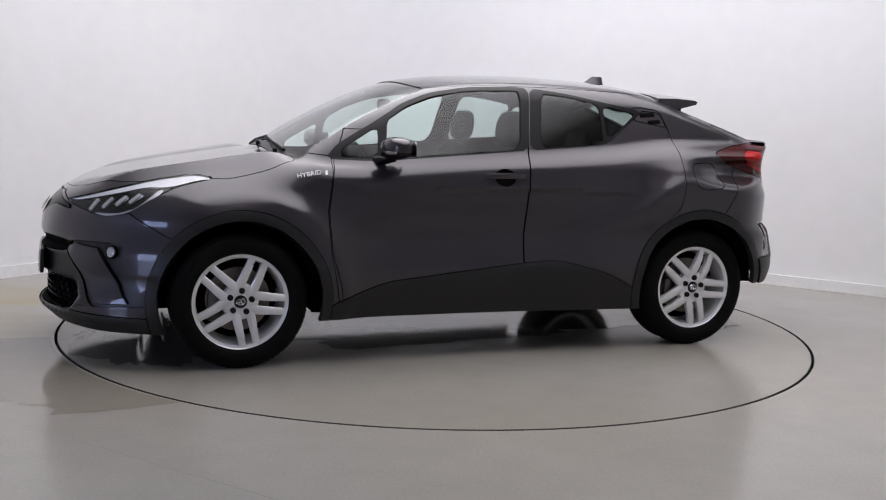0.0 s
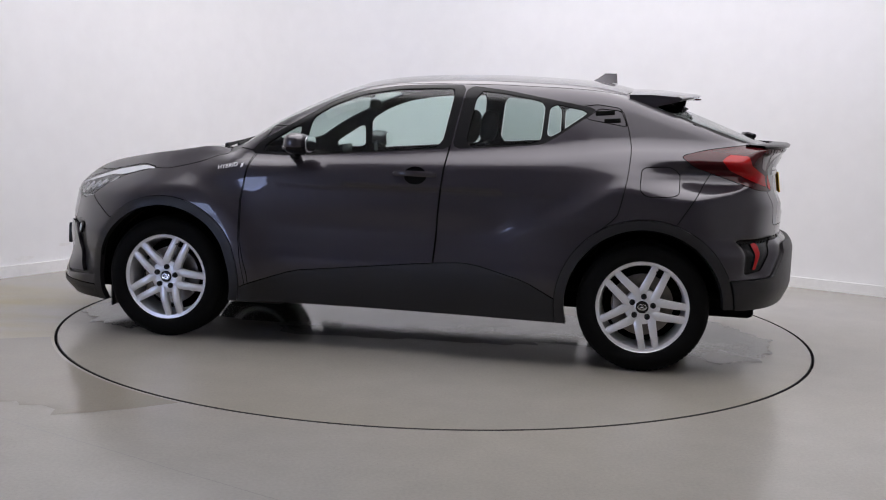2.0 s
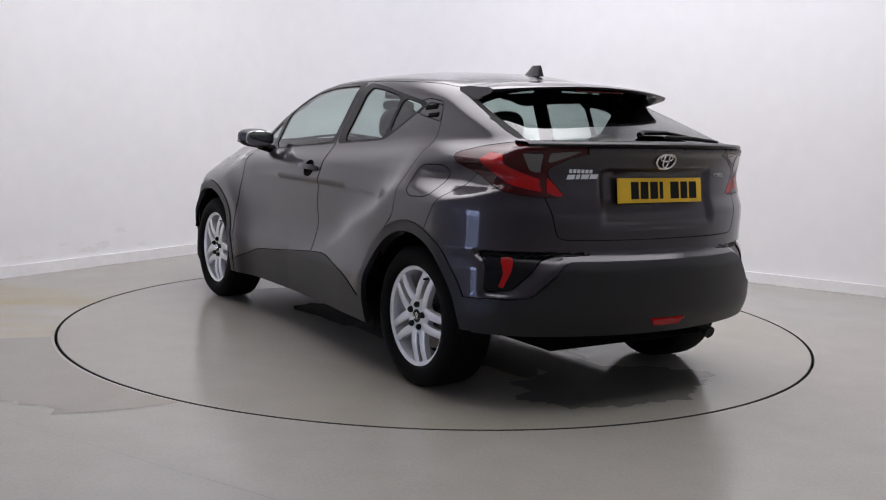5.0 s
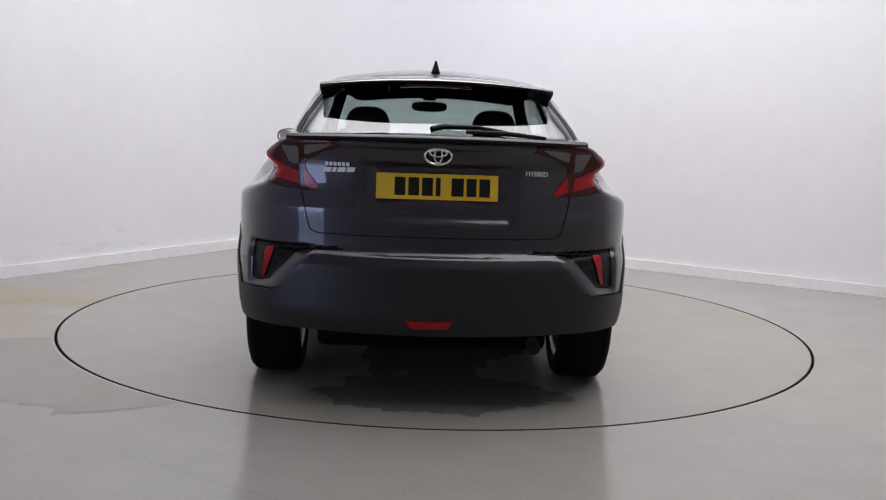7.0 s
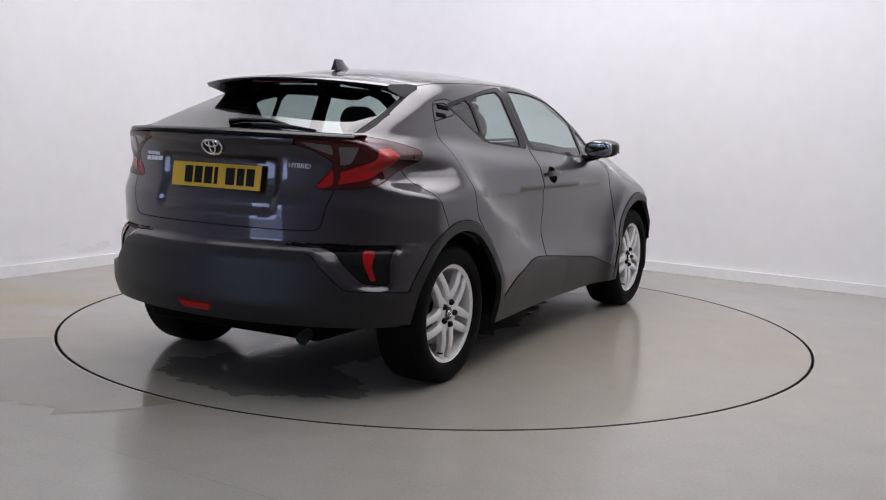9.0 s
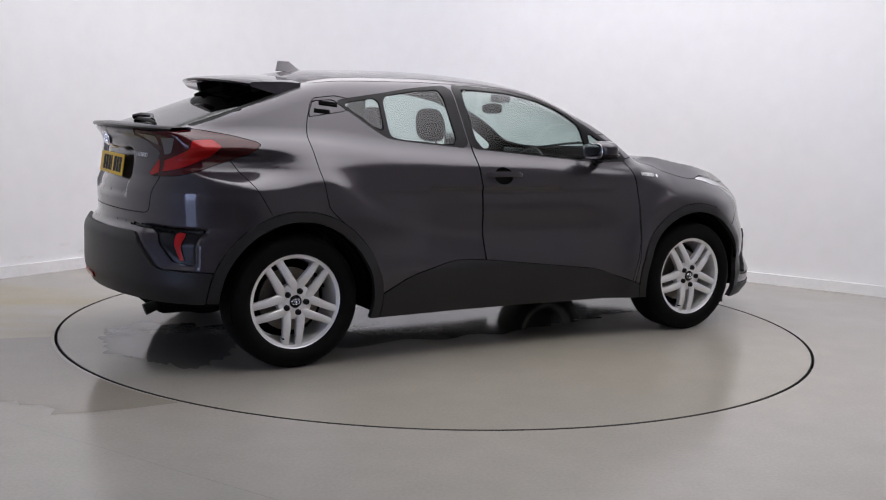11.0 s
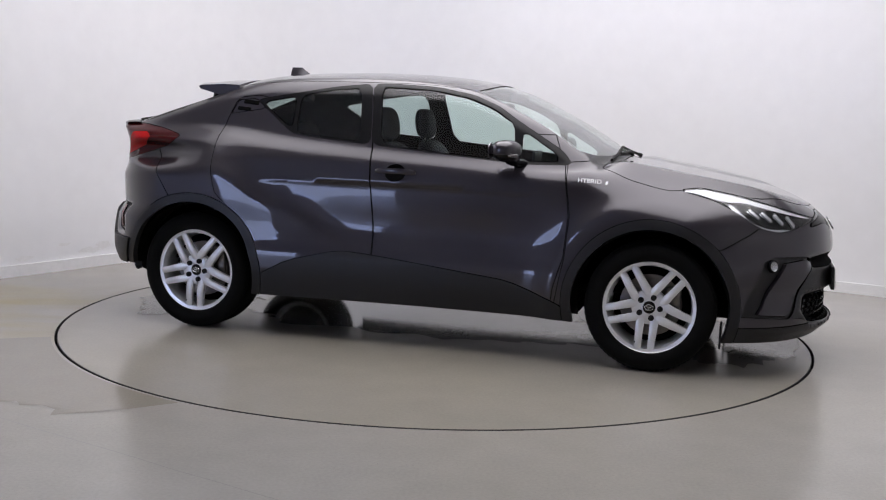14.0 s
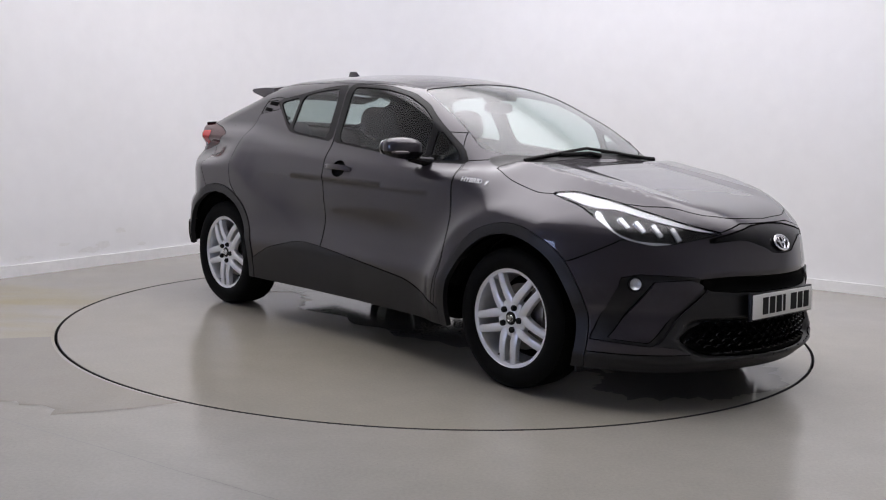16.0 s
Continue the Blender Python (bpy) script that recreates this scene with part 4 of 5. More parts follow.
# ---- car: where the surface lies ----
def first_hit(start, way, far=1.6):
    """First point of the body surface from a place outside along a way, and its normal."""
    start, way = np.array(start, float), np.array(way, float)
    ts = np.linspace(0, far, 400)
    f = body_f(start + ts[:, None] * way)
    k = int(np.argmax(f < 0))
    a, b = ts[max(k - 1, 0)], ts[k]
    for _ in range(20):
        m = (a + b) / 2
        if body_f((start + m * way)[None])[0] < 0:
            b = m
        else:
            a = m
    P = start + a * way
    n = body_grad(P[None])[0]
    return Vector(P), Vector(n / np.linalg.norm(n))


def on_side(x, z, s=1):
    p, n = first_hit((x, 1.2, z), (0, -1, 0))
    return Vector((p.x, s * p.y, p.z)), Vector((n.x, s * n.y, n.z))


def on_tail(y, z):
    return first_hit((-2.5, y, z), (1, 0, 0))


def on_nose(y, z):
    return first_hit((2.6, y, z), (-1, 0, 0))


def on_top(x, y):
    return first_hit((x, y, 1.8), (0, 0, -1))


def seat_on(p, n, right, lift=0.0):
    """Local frame on a surface: z along the normal, x along right."""
    n = Vector(n).normalized()
    r = (Vector(right) - n * n.dot(Vector(right))).normalized()
    u = n.cross(r)
    return Matrix.Translation(Vector(p) + n * lift) @ Matrix((r, u, n)).transposed().to_4x4()


def puff(bm, c, h, e=2.6, nu=28, nv=16, shape=None):
    """Rounded box (superellipsoid) with optional reshaping."""
    sg = lambda v, p: math.copysign(abs(v) ** p, v)
    rows = []
    for i in range(nv + 1):
        v = -math.pi / 2 + math.pi * i / nv
        row = []
        for j in range(nu):
            u = 2 * math.pi * j / nu
            p = Vector((h[0] * sg(math.cos(v), 2 / e) * sg(math.cos(u), 2 / e), h[1] * sg(math.cos(v), 2 / e) * sg(math.sin(u), 2 / e), h[2] * sg(math.sin(v), 2 / e)))
            if shape:
                p = Vector(shape(p))
            row.append(bm.verts.new(Vector(c) + p))
        rows.append(row)
    for i in range(nv):
        for j in range(nu):
            k = (j + 1) % nu
            bm.faces.new((rows[i][j], rows[i][k], rows[i + 1][k], rows[i + 1][j]))
    bmesh.ops.remove_doubles(bm, verts=bm.verts, dist=1e-5)
    bmesh.ops.recalc_face_normals(bm, faces=bm.faces)


def tube(bm, pts, r, steps=8):
    """Round bar along a line of points."""
    pts = [Vector(p) for p in pts]
    rows = []
    for i, p in enumerate(pts):
        d = (pts[min(i + 1, len(pts) - 1)] - pts[max(i - 1, 0)]).normalized()
        a = d.orthogonal().normalized() if abs(d.z) > 0.95 else d.cross(Vector((0, 0, 1))).normalized()
        b = d.cross(a)
        rr = r[i] if isinstance(r, (list, tuple)) else r
        rows.append([bm.verts.new(p + a * (rr * math.cos(2 * math.pi * k / steps)) + b * (rr * math.sin(2 * math.pi * k / steps))) for k in range(steps)])
    for i in range(len(rows) - 1):
        for k in range(steps):
            bm.faces.new((rows[i][k], rows[i][(k + 1) % steps], rows[i + 1][(k + 1) % steps], rows[i + 1][k]))
    bm.faces.new(rows[0])
    bm.faces.new(rows[-1])
    bmesh.ops.recalc_face_normals(bm, faces=bm.faces)


def lettering(text, size, m, mat, parent, label):
    """A word in the built-in font, as a thin raised mesh."""
    cu = bpy.data.curves.new("lettering", "FONT")
    cu.body, cu.size, cu.extrude, cu.align_x, cu.align_y = text, size, 0.001, "CENTER", "CENTER"
    tmp = bpy.data.objects.new("lettering", cu)
    me = bpy.data.meshes.new_from_object(tmp)
    bpy.data.objects.remove(tmp)
    me.materials.clear()
    me.materials.append(mat)
    ob = new("badge_lettering", me)
    ob.parent, ob.matrix_basis = parent, m
    return tagged(ob, label)


def bars(name, widths, height, gap, m, mat, parent, label, slant=0.0, thick=0.0015):
    """Writing shown as a row of plain upright bars."""
    total = sum(widths) + gap * (len(widths) - 1)
    x = -total / 2
    for w in widths:
        if w > 0:
            o = [(x, -height / 2), (x + w, -height / 2), (x + w + slant * height, height / 2), (x + slant * height, height / 2)]
            part(name, prism(o, m, thick), mat, parent, label, smooth=False)
        x += abs(w) + gap


# ---- car: lamps ----
def build_tail_lamps(car, vf):
    bands = ((RED, "red", lambda P: np.where(P[:, 1] > 0.598, poly_sdf(P[:, 0], P[:, 2], OUT_RED), 1.0)),
             (SMOKE, "clear", lambda P: poly_sdf(P[:, 1], P[:, 2], OUT_CLEAR) + 10 * (P[:, 0] > -1.68)),
             (RED, "red", lambda P: poly_sdf(P[:, 1], P[:, 2], IN_RED) + 10 * (P[:, 0] > -1.68)),
             (SMOKE, "clear", lambda P: poly_sdf(P[:, 1], P[:, 2], IN_CLEAR) + 10 * (P[:, 0] > -1.68)))
    for side in (False, True):
        root = new("tail_lamp")
        root.parent = car
        sh = Sheet(*vf)
        for mat, word, fld in bands:
            skin("lens_segment", sh.take(fld, 0.0015), mat, root, word + " tail lamp segment", mirror=side, lift=0.001, rim=0.006)
        skin("lens_body", (sh.V, sh.F), DARKRED, root, "smoked dark red lens", mirror=side, lift=0.0, rim=0.012)


OUT_RED = [(-1.80, 1.128), (-1.70, 1.132), (-1.665, 1.10), (-1.71, 1.05), (-1.80, 1.008), (-1.94, 0.955), (-1.935, 1.0), (-1.87, 1.045), (-1.82, 1.08)]
OUT_CLEAR = [(0.685, 1.135), (0.645, 1.06), (0.60, 1.045), (0.60, 1.135)]
IN_RED = [(0.578, 1.045), (0.50, 0.955), (0.50, 0.935), (0.578, 0.965)]
IN_CLEAR = [(0.578, 1.14), (0.43, 1.155), (0.50, 1.12), (0.578, 1.09)]
GUIDE = [(1.39, 0.942), (1.52, 0.975), (1.70, 0.94), (1.90, 0.885), (2.13, 0.81), (2.06, 0.806), (1.90, 0.848), (1.74, 0.890), (1.66, 0.893), (1.60, 0.905), (1.50, 0.932)]
LOW_GUIDE = [(1.66, 0.885), (1.685, 0.885), (1.80, 0.792), (1.88, 0.760), (1.97, 0.757), (2.0, 0.748), (1.93, 0.735), (1.82, 0.762), (1.71, 0.835)]


def build_headlights(car, vf):
    for side in (False, True):
        root = new("headlight")
        root.parent = car
        skin("headlight_lens", vf, LENS, root, "clear headlight lens", mirror=side, lift=0.001, rim=0.0)
        sh = Sheet(*vf)
        skin("light_guide", sh.take(side_field(GUIDE, 1), 0.001), WHITE_BAR, root, "white daytime light guide", mirror=side, lift=-0.008, rim=0.01)
        skin("lower_light_guide", sh.take(side_field(LOW_GUIDE, 1), 0.001), SILVER, root, "silver lamp bezel", mirror=side, lift=-0.010, rim=0.01)
        skin("lamp_housing", (sh.V, sh.F), HOUSING, root, "dark silver lamp housing", mirror=side, lift=-0.020, rim=0.0)
        s = -1 if side else 1
        for k in range(4):
            x, z = 1.80 + 0.062 * k, 0.838 - 0.014 * k
            p, n = on_side(x, z, s)
            m = seat_on(p, n, (1, 0, -0.9), -0.014)
            bm = bmesh.new()
            box(bm, 0, 0, 0, 0.070, 0.024, 0.012, 0.004, m)
            part("led_module", bm, SILVER, root, "silver headlight module")
            bm = bmesh.new()
            puff(bm, (0, 0, 0), (0.020, 0.014, 0.010), 2.0, 16, 8)
            bmesh.ops.transform(bm, matrix=seat_on(p - Vector((0.025, 0, -0.002)), n, (1, 0, -0.9), -0.012), verts=bm.verts)
            part("projector", bm, CHROME, root, "chrome headlight projector")


# ---- car: trim ----
def build_trim(car):
    for s in (1, -1):
        # door handle
        bm = bmesh.new()
        pts = []
        for k in range(9):
            t = k / 8
            x = 0.025 - 0.235 * t
            p, n = on_side(x, 0.966, s)
            pts.append(p + n * (0.006 + 0.026 * math.sin(math.pi * min(1, max(0, t))) ** 0.5))
        rows = []
        for k, p in enumerate(pts):
            hh = 0.015 if 0 < k < 8 else 0.009
            rows.append([bm.verts.new(p + Vector((0, s * dy, dz))) for dy, dz in ((0.004, -hh * 0.5), (0.004, hh * 0.5), (0, hh), (-0.012, hh * 0.8), (-0.012, -hh * 0.8), (0, -hh))])
        for a, b in zip(rows, rows[1:]):
            for q in range(6):
                bm.faces.new((a[q], a[(q + 1) % 6], b[(q + 1) % 6], b[q]))
        bm.faces.new(rows[0])
        bm.faces.new(rows[-1])
        bmesh.ops.recalc_face_normals(bm, faces=bm.faces)
        part("door_handle", bm, PAINT, car, "dark grey door handle", angle=60)
        # mirror
        mir = new("door_mirror")
        mir.parent = car
        tag = "dark grey door mirror with black lower half"
        tagged(mir, tag)
        def bend(p, s=s):
            y = p.y * s
            return (p.x * (1 - 0.25 * max(0, y / 0.11)) + 0.10 * (0.06 - y) * 0.5, p.y, p.z * (1 - 0.12 * max(0, y / 0.11)) + 0.006 * y / 0.11)
        bm = bmesh.new()
        puff(bm, (0.535, s * 0.895, 1.108), (0.072, 0.108, 0.058), 2.8, 36, 20, bend)
        geom = bm.verts[:] + bm.edges[:] + bm.faces[:]
        low = bm.copy()
        bmesh.ops.bisect_plane(bm, geom=geom, plane_co=(0, 0, 1.092), plane_no=(0, 0, 1), clear_inner=True)
        part("mirror_cap", bm, PAINT, mir, "dark grey mirror cap", angle=70)
        bmesh.ops.bisect_plane(low, geom=low.verts[:] + low.edges[:] + low.faces[:], plane_co=(0, 0, 1.092), plane_no=(0, 0, 1), clear_outer=True)
        part("mirror_base", low, BLACK, mir, "black lower mirror shell", angle=70)
        bm = bmesh.new()
        tube(bm, [(0.60, s * 0.74, 1.035), (0.57, s * 0.80, 1.045), (0.545, s * 0.86, 1.062)], [0.03, 0.022, 0.024], 10)
        part("mirror_arm", bm, BLACK, mir, "black mirror arm")
        bm = bmesh.new()
        puff(bm, (0.463, s * 0.893, 1.108), (0.004, 0.092, 0.045), 3.0, 28, 8)
        part("mirror_glass", bm, CHROME, mir, "mirror glass")
        bm = bmesh.new()
        puff(bm, (0.588, s * 0.945, 1.088), (0.014, 0.050, 0.010), 2.6, 20, 8, lambda p, s=s: (p.x - 0.25 * p.y * s, p.y, p.z))
        part("indicator", bm, SMOKE, mir, "clear side indicator strip")
        # side word
        p, n = on_side(0.965, 0.968, s)
        lettering("HYBRID", 0.036, seat_on(p, n, (-s, 0, 0.10), 0.001), WHITE_BAR, car, "chrome badge lettering reading HYBRID")
        p, n = on_side(0.965 - s * s * 0.0 - 0.085 * (1 if s > 0 else -1), 0.968 + (0.008 if s > 0 else -0.008), s)
        part("badge_leaf", prism([(-0.006, -0.014), (0.006, -0.010), (0.007, 0.014), (-0.004, 0.010)], seat_on(p, n, (-s, 0, 0), 0.001), 0.002), WHITE_BAR, car, "small silver badge mark")
        # hidden handle slots
        for dx, dz, w, h in ((-1.065, 1.322, 0.10, 0.026), (-1.105, 1.283, 0.085, 0.024)):
            p, n = on_side(dx, dz, s)
            bm = bmesh.new()
            box(bm, 0, 0, 0, w, h, 0.008, 0.003, seat_on(p, n, (1, 0, -0.12 * s * s), -0.001))
            part("handle_slot", bm, CORE, car, "rear door pull recess")
        # fog lamp
        p, n = on_nose(s * 0.685, 0.574)
        m = seat_on(p, n, (0, 1, 0), 0.0)
        fog = new("fog_lamp")
        fog.parent = car
        part("bezel", lathe([(0.026, 0.006), (0.032, 0.004), (0.034, -0.01)], m, 28), BLACK, fog)
        part("reflector", lathe([(0.0, -0.012), (0.015, -0.009), (0.026, 0.002)], m, 28), SILVER, fog, "silver fog lamp reflector")
        part("lens", lathe([(0.0, 0.008), (0.015, 0.007), (0.027, 0.002)], m, 28), LENS, fog, "clear fog lamp lens")
        # mud flaps
        for x in (AXLE + 0.36,):
            bm = bmesh.new()
            box(bm, x, s * 0.70, 0.20, 0.012, 0.16, 0.12, 0.004)
            part("air_deflector", bm, PLASTIC, car, "black deflector before the wheel", smooth=False)
        for x in (AXLE, -AXLE):
            arch = lathe([(0.475, 0.004), (0.39, 0.0), (0.40, -0.02), (0.40, -0.33), (0.39, -0.34), (0.01, -0.34)], Matrix.Translation((x, s * 0.73, WHEEL_Z)) @ Euler((radians(-90 * s), 0, 0)).to_matrix().to_4x4(), 64)
            bmesh.ops.bisect_plane(arch, geom=arch.verts[:] + arch.edges[:] + arch.faces[:], plane_co=(0, 0, 0.345 if x < 0 else 0.25), plane_no=(0, 0, -1), clear_outer=True)
            part("arch_liner", arch, CORE, car, "black wheel arch liner")
            lip = lathe([(0.389, 0.0), (0.394, -0.02), (0.396, -0.16)], Matrix.Translation((x, s * 0.862, WHEEL_Z + 0.004)) @ Euler((radians(-90 * s), 0, 0)).to_matrix().to_4x4(), 64)
            bmesh.ops.bisect_plane(lip, geom=lip.verts[:] + lip.edges[:] + lip.faces[:], plane_co=(0, 0, 0.44), plane_no=(0, 0, -1), clear_outer=True)
            part("arch_lip", lip, CORE, car, "black inner edge of the wheel arch")
    # spoiler over the rear screen
    bm = bmesh.new()
    rows = []
    for k in range(33):
        t = -1 + 2 * k / 32
        y = 0.555 * t
        xf = -1.215 + 0.03 * t * t
        xr = -1.585 + 0.125 * abs(t) ** 2.5
        zf = max(on_top(xf, y)[0].z, roof_z(np.array([xf]))[0] - 0.056 * t * t) + 0.002
        zr = 1.446 - 0.030 * t * t
        thin = 1 + 0.35 * float(step(0.80, 1.0, np.array(abs(t))))
        rows.append([bm.verts.new(v) for v in ((xf, y, zf), (xf * 0.6 + xr * 0.4, y, zf * 0.6 + zr * 0.4 + 0.006), (xr + 0.02, y, zr + 0.002), (xr, y, zr - 0.006), (xr + 0.012, y, zr - 0.006 - 0.012 * thin), (xf * 0.55 + xr * 0.45, y, zf * 0.55 + zr * 0.45 - 0.045 * thin), (xf - 0.01, y, zf - 0.06 * thin))])
    for a, b in zip(rows, rows[1:]):
        for q in range(7):
            bm.faces.new((a[q], a[(q + 1) % 7], b[(q + 1) % 7], b[q]))
    bm.faces.new(rows[0])
    bm.faces.new(rows[-1])
    bmesh.ops.recalc_face_normals(bm, faces=bm.faces)
    sp = part("rear_spoiler", bm, PAINT, car, "dark grey roof spoiler", angle=40)
    bm = bmesh.new()
    rows = []
    for k in range(29):
        t = -1 + 2 * k / 28
        y = 0.44 * t
        up = 0.085 * step(0.80, 1.0, np.array(abs(t)))
        z = 1.368 + 0.5 * up - 0.035 * t * t
        x = -1.515 + 0.10 * abs(t) ** 4
        rows.append([bm.verts.new(v) for v in ((x, y, z), (x + 0.03, y, z + 0.016), (x + 0.12, y, z + 0.045), (x + 0.12, y, z + 0.028), (x + 0.03, y, z - 0.008))])
    for a, b in zip(rows, rows[1:]):
        for q in range(5):
            bm.faces.new((a[q], a[(q + 1) % 5], b[(q + 1) % 5], b[q]))
    bm.faces.new(rows[0])
    bm.faces.new(rows[-1])
    bmesh.ops.recalc_face_normals(bm, faces=bm.faces)
    part("spoiler_blade", bm, BLACK, sp, "gloss black lower spoiler blade", angle=50)
    for y, w in ((0.20, 0.05), (-0.20, 0.05)):
        o = [(-1.36, 1.43), (-1.50, 1.425), (-1.49, 1.375), (-1.38, 1.385)]
        m = Matrix.Translation((0, y + w / 2, 0)) @ Euler((radians(90), 0, 0)).to_matrix().to_4x4()
        part("spoiler_strut", prism(o, m, w), CORE, sp, "black spoiler strut", smooth=False)
    bm = bmesh.new()
    box(bm, -1.565, 0, 1.418, 0.03, 0.30, 0.008, 0.002)
    part("high_brake_lamp", bm, DARKRED, sp, "dark red high brake lamp")
    # tail lip
    bm = bmesh.new()
    rows = []
    for k in range(41):
        t = -1 + 2 * k / 40
        y = 0.66 * t
        x = -2.085 + 0.34 * y * y + 0.05 * abs(t) ** 8
        z = 1.186 - 0.012 * t * t
        rows.append([bm.verts.new(v) for v in ((x, y, z), (x + 0.012, y, z + 0.008), (x + 0.10, y, z + 0.012), (x + 0.10, y, z - 0.01), (x + 0.006, y, z - 0.012))])
    for a, b in zip(rows, rows[1:]):
        for q in range(5):
            bm.faces.new((a[q], a[(q + 1) % 5], b[(q + 1) % 5], b[q]))
    bmesh.ops.recalc_face_normals(bm, faces=bm.faces)
    part("tailgate_lip", bm, BLACK, car, "gloss black tailgate lip", angle=50)
    # roof aerial
    bm = bmesh.new()
    rows = []
    for t in (0.0, 0.2, 0.45, 0.7, 0.9, 1.0):
        x0, x1 = -0.945 - 0.09 * t ** 0.8, -1.108 + 0.006 * t
        w = 0.028 * (1 - 0.82 * t)
        z = 1.500 + 0.056 * t
        rows.append([bm.verts.new(v) for v in ((x0, 0, z), ((x0 + x1) / 2, w, z), (x1, w * 0.7, z), (x1, -w * 0.7, z), ((x0 + x1) / 2, -w, z))])
    for a, b in zip(rows, rows[1:]):
        for q in range(5):
            bm.faces.new((a[q], a[(q + 1) % 5], b[(q + 1) % 5], b[q]))
    bm.faces.new(rows[-1])
    bmesh.ops.recalc_face_normals(bm, faces=bm.faces)
    part("roof_aerial", bm, PAINT, car, "dark grey shark fin aerial", angle=50)
    # number plates, their characters as bars
    for where, mat, name in (((-1, 0.978), YELLOW, "yellow rear number plate"), ((1, 0.478), WHITE_PLATE, "white front number plate")):
        sgn, z = where
        p, n = on_tail(0, z) if sgn < 0 else on_nose(0, z)
        if sgn > 0:
            p, n = Vector((2.232, 0, z)), Vector((1, 0, 0.05))
        m = seat_on(p, Vector((n.x, 0, n.z)), (0, sgn, 0), 0.008)
        plate = new("number_plate")
        plate.parent = car
        tagged(plate, name)
        bm = bmesh.new()
        box(bm, 0, 0, -0.001, 0.52, 0.111, 0.006, 0.0025, m)
        part("plate", bm, mat, plate, name)
        if sgn > 0:
            bm = bmesh.new()
            box(bm, 0, 0, -0.014, 0.535, 0.125, 0.018, 0.004, m)
            part("plate_holder", bm, PLASTIC, plate, "black plate holder")
        bars("plate_mark", [0.046, 0.046, 0.046, 0.02, -0.022, 0.052, 0.042, 0.046], 0.077, 0.0125, m @ Matrix.Translation((0, 0, 0.002)), INK, plate, "black bar in place of a character")
    # emblems
    p, n = on_tail(0, 1.112)
    for pp, nn, right in ((p, n, (0, -1, 0)), (*on_nose(0, 0.752), (0, 1, 0))):
        em = new("emblem")
        em.parent = car
        m = seat_on(pp, nn, right, 0.006)
        for up, wide, high, thick in ((0, 0.056, 0.037, 0.0055), (0.002, 0.016, 0.033, 0.0045), (0.014, 0.036, 0.015, 0.0045)):
            bm = bmesh.new()
            ring(bm, 0, up, 0, wide, high, thick, 40, m)
            part("emblem_oval", bm, CHROME, em, "chrome oval of the emblem")
        part("emblem_back", lathe([(0.0, -0.003), (0.034, -0.004)], m @ Matrix.Diagonal((1.6, 1.05, 1, 1)), 36), INK, em, "dark blue emblem ground")
    p, n = on_tail(0.43, 1.062)
    bars("badge_mark", [0.014] * 6, 0.016, 0.005, seat_on(p, n, (0, -1, 0.02), 0.001), WHITE_BAR, car, "small chrome badge mark")
    p, n = on_tail(0.425, 1.038)
    bars("badge_mark", [0.036, 0.018, 0.036, 0.036], 0.020, 0.006, seat_on(p, n, (0, -1, 0.02), 0.001), WHITE_BAR, car, "chrome badge mark", 0.35)
    p, n = on_tail(-0.43, 1.043)
    lettering("HYBRID", 0.030, seat_on(p, n, (0, -1, -0.02), 0.001), WHITE_BAR, car, "chrome badge lettering reading HYBRID")
    # rear fog lamp, exhaust
    p, n = on_tail(0.02, 0.405)
    part("rear_fog_lamp", prism([(-0.10, 0.018), (-0.075, -0.018), (0.075, -0.018), (0.10, 0.018)], seat_on(p, n, (0, -1, 0), 0.010), 0.012, 0.003), RED, car, "red rear fog lamp")
    bm = bmesh.new()
    tube(bm, [(-1.75, -0.44, 0.30), (-1.90, -0.45, 0.29), (-1.96, -0.45, 0.27)], [0.026, 0.026, 0.03], 16)
    part("exhaust_pipe", bm, INK, car, "dark exhaust pipe")
    # rear wiper
    wiper = new("rear_wiper")
    wiper.parent = car
    def on_glass(y, up):
        p, n = on_top(-1.86 + up, y)
        return p + n * 0.010
    bm = bmesh.new()
    tube(bm, [on_glass(0.03, -0.03), on_glass(-0.02, 0.0), on_glass(-0.18, 0.012), on_glass(-0.30, -0.02)], [0.014, 0.013, 0.010, 0.008], 10)
    part("wiper_arm", bm, BLACK, wiper, "black wiper arm")
    bm = bmesh.new()
    tube(bm, [on_glass(-0.12, -0.045), on_glass(-0.30, -0.035), on_glass(-0.47, -0.045)], [0.008, 0.011, 0.007], 8)
    part("wiper_blade", bm, INK, wiper, "black wiper blade")
    # windscreen wipers
    for y0, y1 in ((0.50, -0.02), (0.02, -0.52)):
        w = new("front_wiper")
        w.parent = car
        P = lambda x, y, h: on_top(x, y)[0] + Vector((0, 0, h))
        bm = bmesh.new()
        tube(bm, [P(1.085, y0 + 0.02, 0.008), P(1.075, y0 - 0.05, 0.016), P(1.055, (y0 + y1) / 2, 0.014)], [0.013, 0.010, 0.006], 8)
        part("wiper_arm", bm, INK, w, "black wiper arm")
        bm = bmesh.new()
        tube(bm, [P(1.03, y0 - 0.02, 0.010), P(1.045, (y0 + y1) / 2, 0.010), P(1.035, y1 + 0.02, 0.010)], 0.008, 8)
        part("wiper_blade", bm, INK, w, "black wiper blade")
    # honeycomb of the lower grille
    bm = bmesh.new()
    pitch_y, pitch_z = 0.062, 0.026
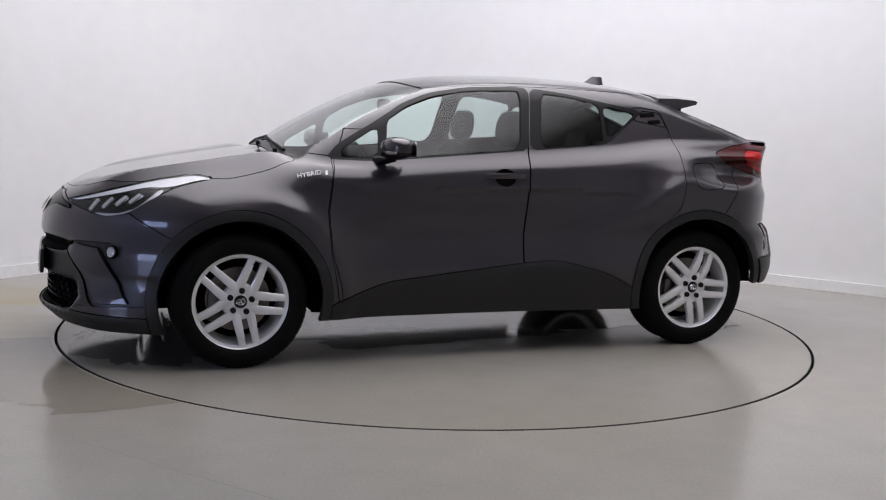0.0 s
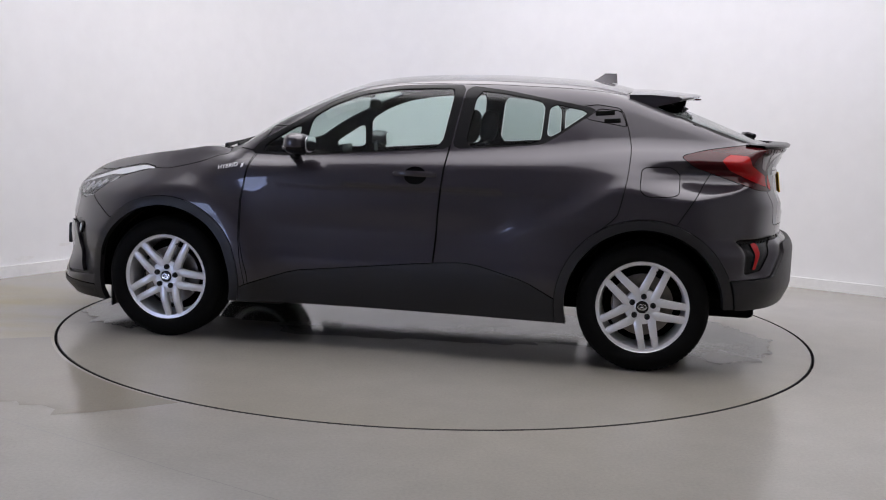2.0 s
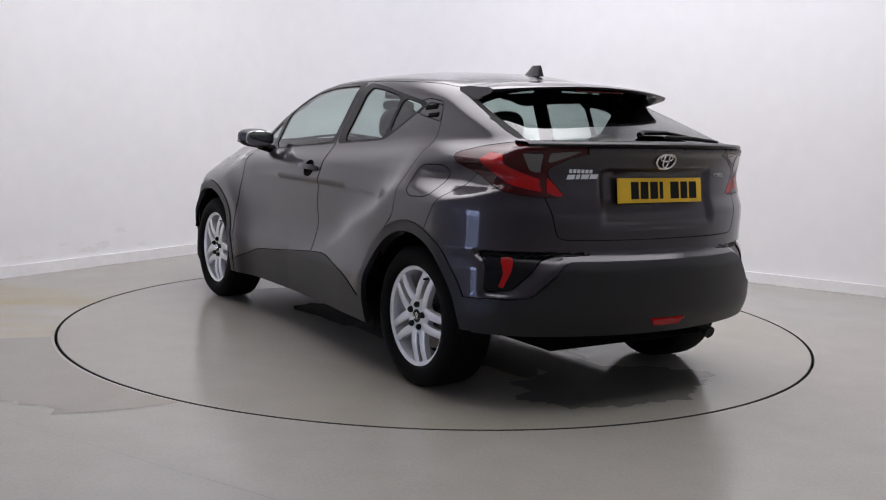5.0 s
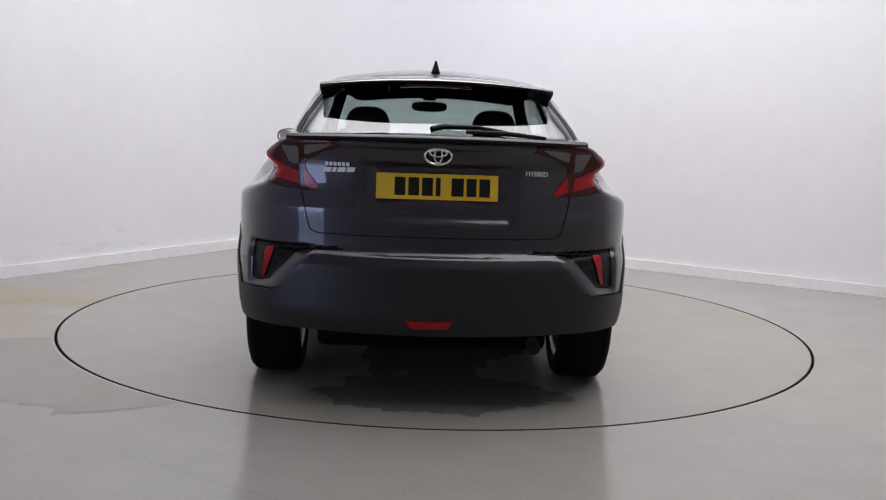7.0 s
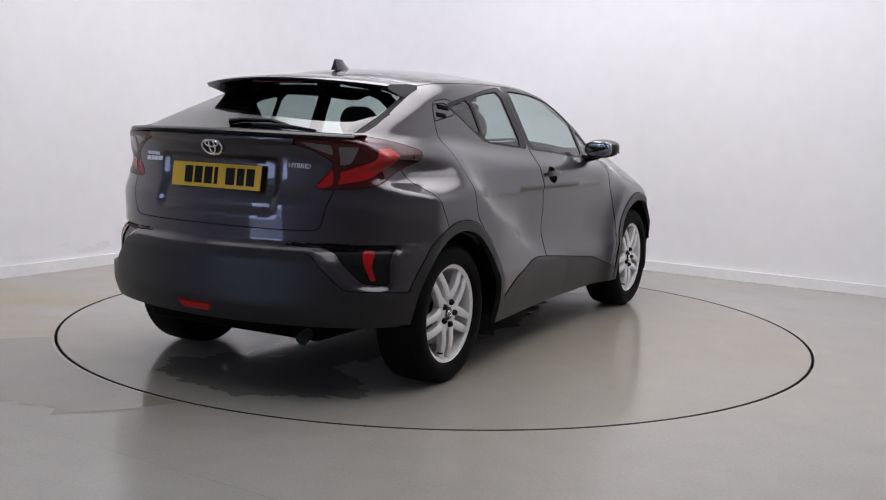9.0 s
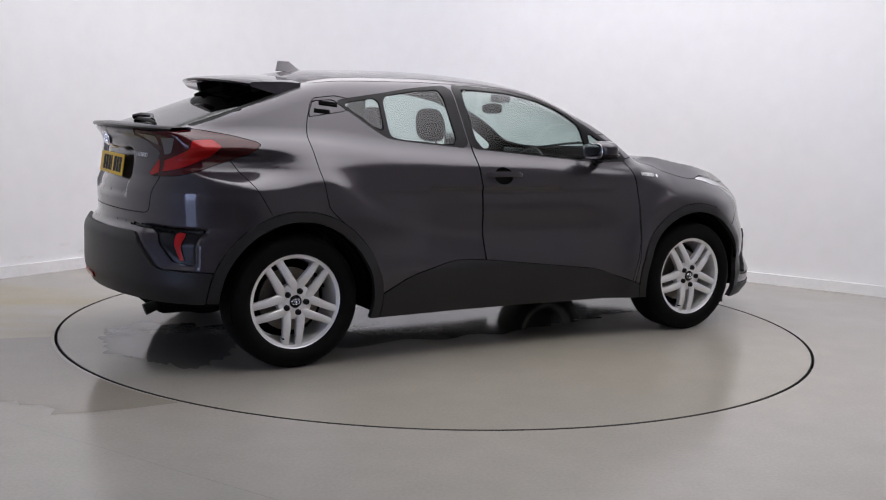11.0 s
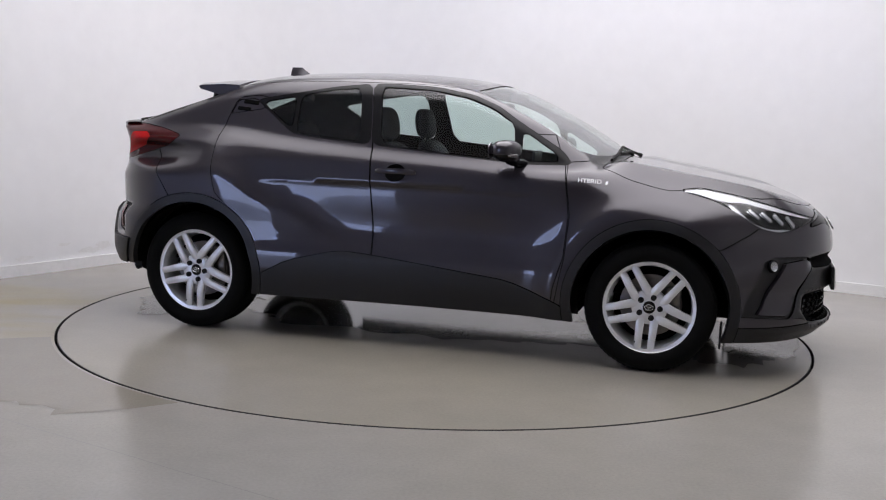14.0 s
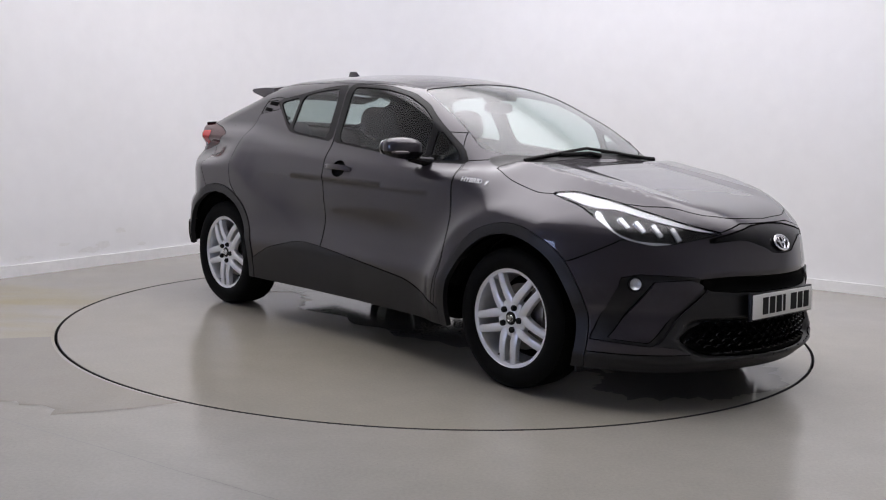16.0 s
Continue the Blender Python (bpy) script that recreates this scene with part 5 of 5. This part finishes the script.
    for r in range(7):
        for k in range(-9, 10):
            y = k * pitch_y + (pitch_y / 2 if r % 2 else 0)
            z = 0.268 + r * pitch_z
            if abs(y) > 0.53 - 1.6 * abs(z - 0.335) or z > 0.41:
                continue
            p, n = on_nose(y, z)
            m = seat_on(p, n, (0, 1, 0), 0.004)
            c = [(-0.031, 0), (-0.018, 0.013), (0.018, 0.013), (0.031, 0), (0.018, -0.013), (-0.018, -0.013)]
            a = [bm.verts.new(m @ Vector((u, v, 0.0))) for u, v in c]
            b = [bm.verts.new(m @ Vector((u * 0.80, v * 0.70, 0.006))) for u, v in c]
            d = [bm.verts.new(m @ Vector((u * 0.74, v * 0.60, -0.02))) for u, v in c]
            for q in range(6):
                j = (q + 1) % 6
                bm.faces.new((a[q], a[j], b[j], b[q]))
                bm.faces.new((b[q], b[j], d[j], d[q]))
    tagged(part("grille_honeycomb", bm, BLACK, car, "black honeycomb grille"), kind="stuff")


# ---- car: cabin ----
def build_cabin(car):
    def seat(x, y, w, top, lean, head_z, head_w=0.13):
        st = new("seat")
        st.parent = car
        tagged(st, "dark fabric car seat with headrest")
        bm = bmesh.new()
        puff(bm, (x + 0.22, y, 0.55), (0.27, w, 0.10), 3.2)
        part("cushion", bm, CABIN, st)
        bm = bmesh.new()
        hh = (top - 0.52) / 2
        puff(bm, (x - 0.05, y, 0.52 + hh), (0.085, w, hh), 3.2, shape=lambda p: (p.x - lean * (p.z + hh), p.y * (1 - 0.16 * max(0, p.z / hh)), p.z))
        part("backrest", bm, CABIN, st)
        bm = bmesh.new()
        puff(bm, (x - 0.05 - lean * (head_z - 0.52), y, head_z), (0.05, head_w, 0.095), 3.0, shape=lambda p: (p.x - lean * p.z * 0.4, p.y * (1 - 0.15 * max(0, p.z / 0.095)), p.z))
        part("headrest", bm, CABIN, st)
        for d in (-0.05, 0.05):
            bm = bmesh.new()
            xx = x - 0.05 - lean * (head_z - 0.6)
            tube(bm, [(xx, y + d, top - 0.08), (xx - 0.02, y + d, head_z)], 0.006)
            part("headrest_post", bm, STEEL, st)
    for y in (0.37, -0.37):
        seat(-0.05, y, 0.25, 1.12, 0.30, 1.225)
    for y in (0.40, 0.0, -0.40):
        seat(-0.92, y, 0.21, 1.02, 0.32, 1.115 if y else 1.07, 0.12)
    bm = bmesh.new()
    puff(bm, (0.72, 0, 0.86), (0.30, 0.66, 0.16), 3.4, 40, 16, lambda p: (p.x, p.y, p.z - 0.10 * max(0, -p.x / 0.3) - 0.05 * (p.y / 0.66) ** 2))
    part("dashboard", bm, CABIN, car, "dark grey dashboard")
    bm = bmesh.new()
    box(bm, 0.52, 0, 1.03, 0.02, 0.22, 0.12, 0.006)
    part("display_screen", bm, BLACK, car, "black dashboard display")
    wheel = new("steering_wheel")
    wheel.parent = car
    m = Matrix.Translation((0.34, -0.37, 0.93)) @ Euler((0, radians(-66), 0)).to_matrix().to_4x4()
    bm = bmesh.new()
    ring(bm, 0, 0, 0, 0.178, 0.178, 0.016, 40, m)
    part("rim", bm, INK, wheel, "black steering wheel rim")
    bm = bmesh.new()
    box(bm, 0, 0, 0, 0.06, 0.33, 0.02, 0.006, m)
    box(bm, 0, 0, 0.01, 0.11, 0.12, 0.04, 0.015, m)
    part("spokes", bm, INK, wheel)
    bm = bmesh.new()
    puff(bm, (0.34, 0, 1.335), (0.014, 0.115, 0.033), 3.0)
    part("rear_view_mirror", bm, INK, car, "black rear view mirror")
    bm = bmesh.new()
    box(bm, 0.40, 0, 1.40, 0.10, 0.09, 0.05, 0.012)
    part("camera_pod", bm, INK, car, "black sensor pod behind the windscreen")
    bm = bmesh.new()
    box(bm, -1.45, 0, 1.0, 0.55, 1.05, 0.02, 0.005)
    part("parcel_shelf", bm, CABIN, car, "dark parcel shelf")
    bm = bmesh.new()
    box(bm, -0.2, 0, 0.40, 3.0, 1.45, 0.04, 0.01)
    part("cabin_floor", bm, CORE, car, "dark cabin floor")


def build_car():
    car = tagged(new("car"), "dark grey metallic compact crossover car, wet, on the turntable", "car")
    tail, head = build_body(car)
    for x in (AXLE, -AXLE):
        for s in (1, -1):
            build_wheel(car, x, s)
    build_tail_lamps(car, tail)
    build_headlights(car, head)
    build_trim(car)
    build_cabin(car)
    # underside
    bm = bmesh.new()
    box(bm, 0.0, 0, 0.295, 1.75, 1.56, 0.10, 0.03)
    box(bm, 0.02, 0, 0.30, 3.85, 1.02, 0.10, 0.03)
    part("underbody", bm, CORE, car, "dark underside")
    return car


def place(t):
    return pose(0, 0, 0, 0, 0, TURN_0 + TURN_RATE * t)


car = build_car()


def motions():
    rows = [(float(t), place(t)) for t in range(17)]
    walk(turntable, rows)
    walk(car, [(t, m @ Matrix.Translation((CAR_X, CAR_Y, 0.0))) for t, m in rows])


motions()
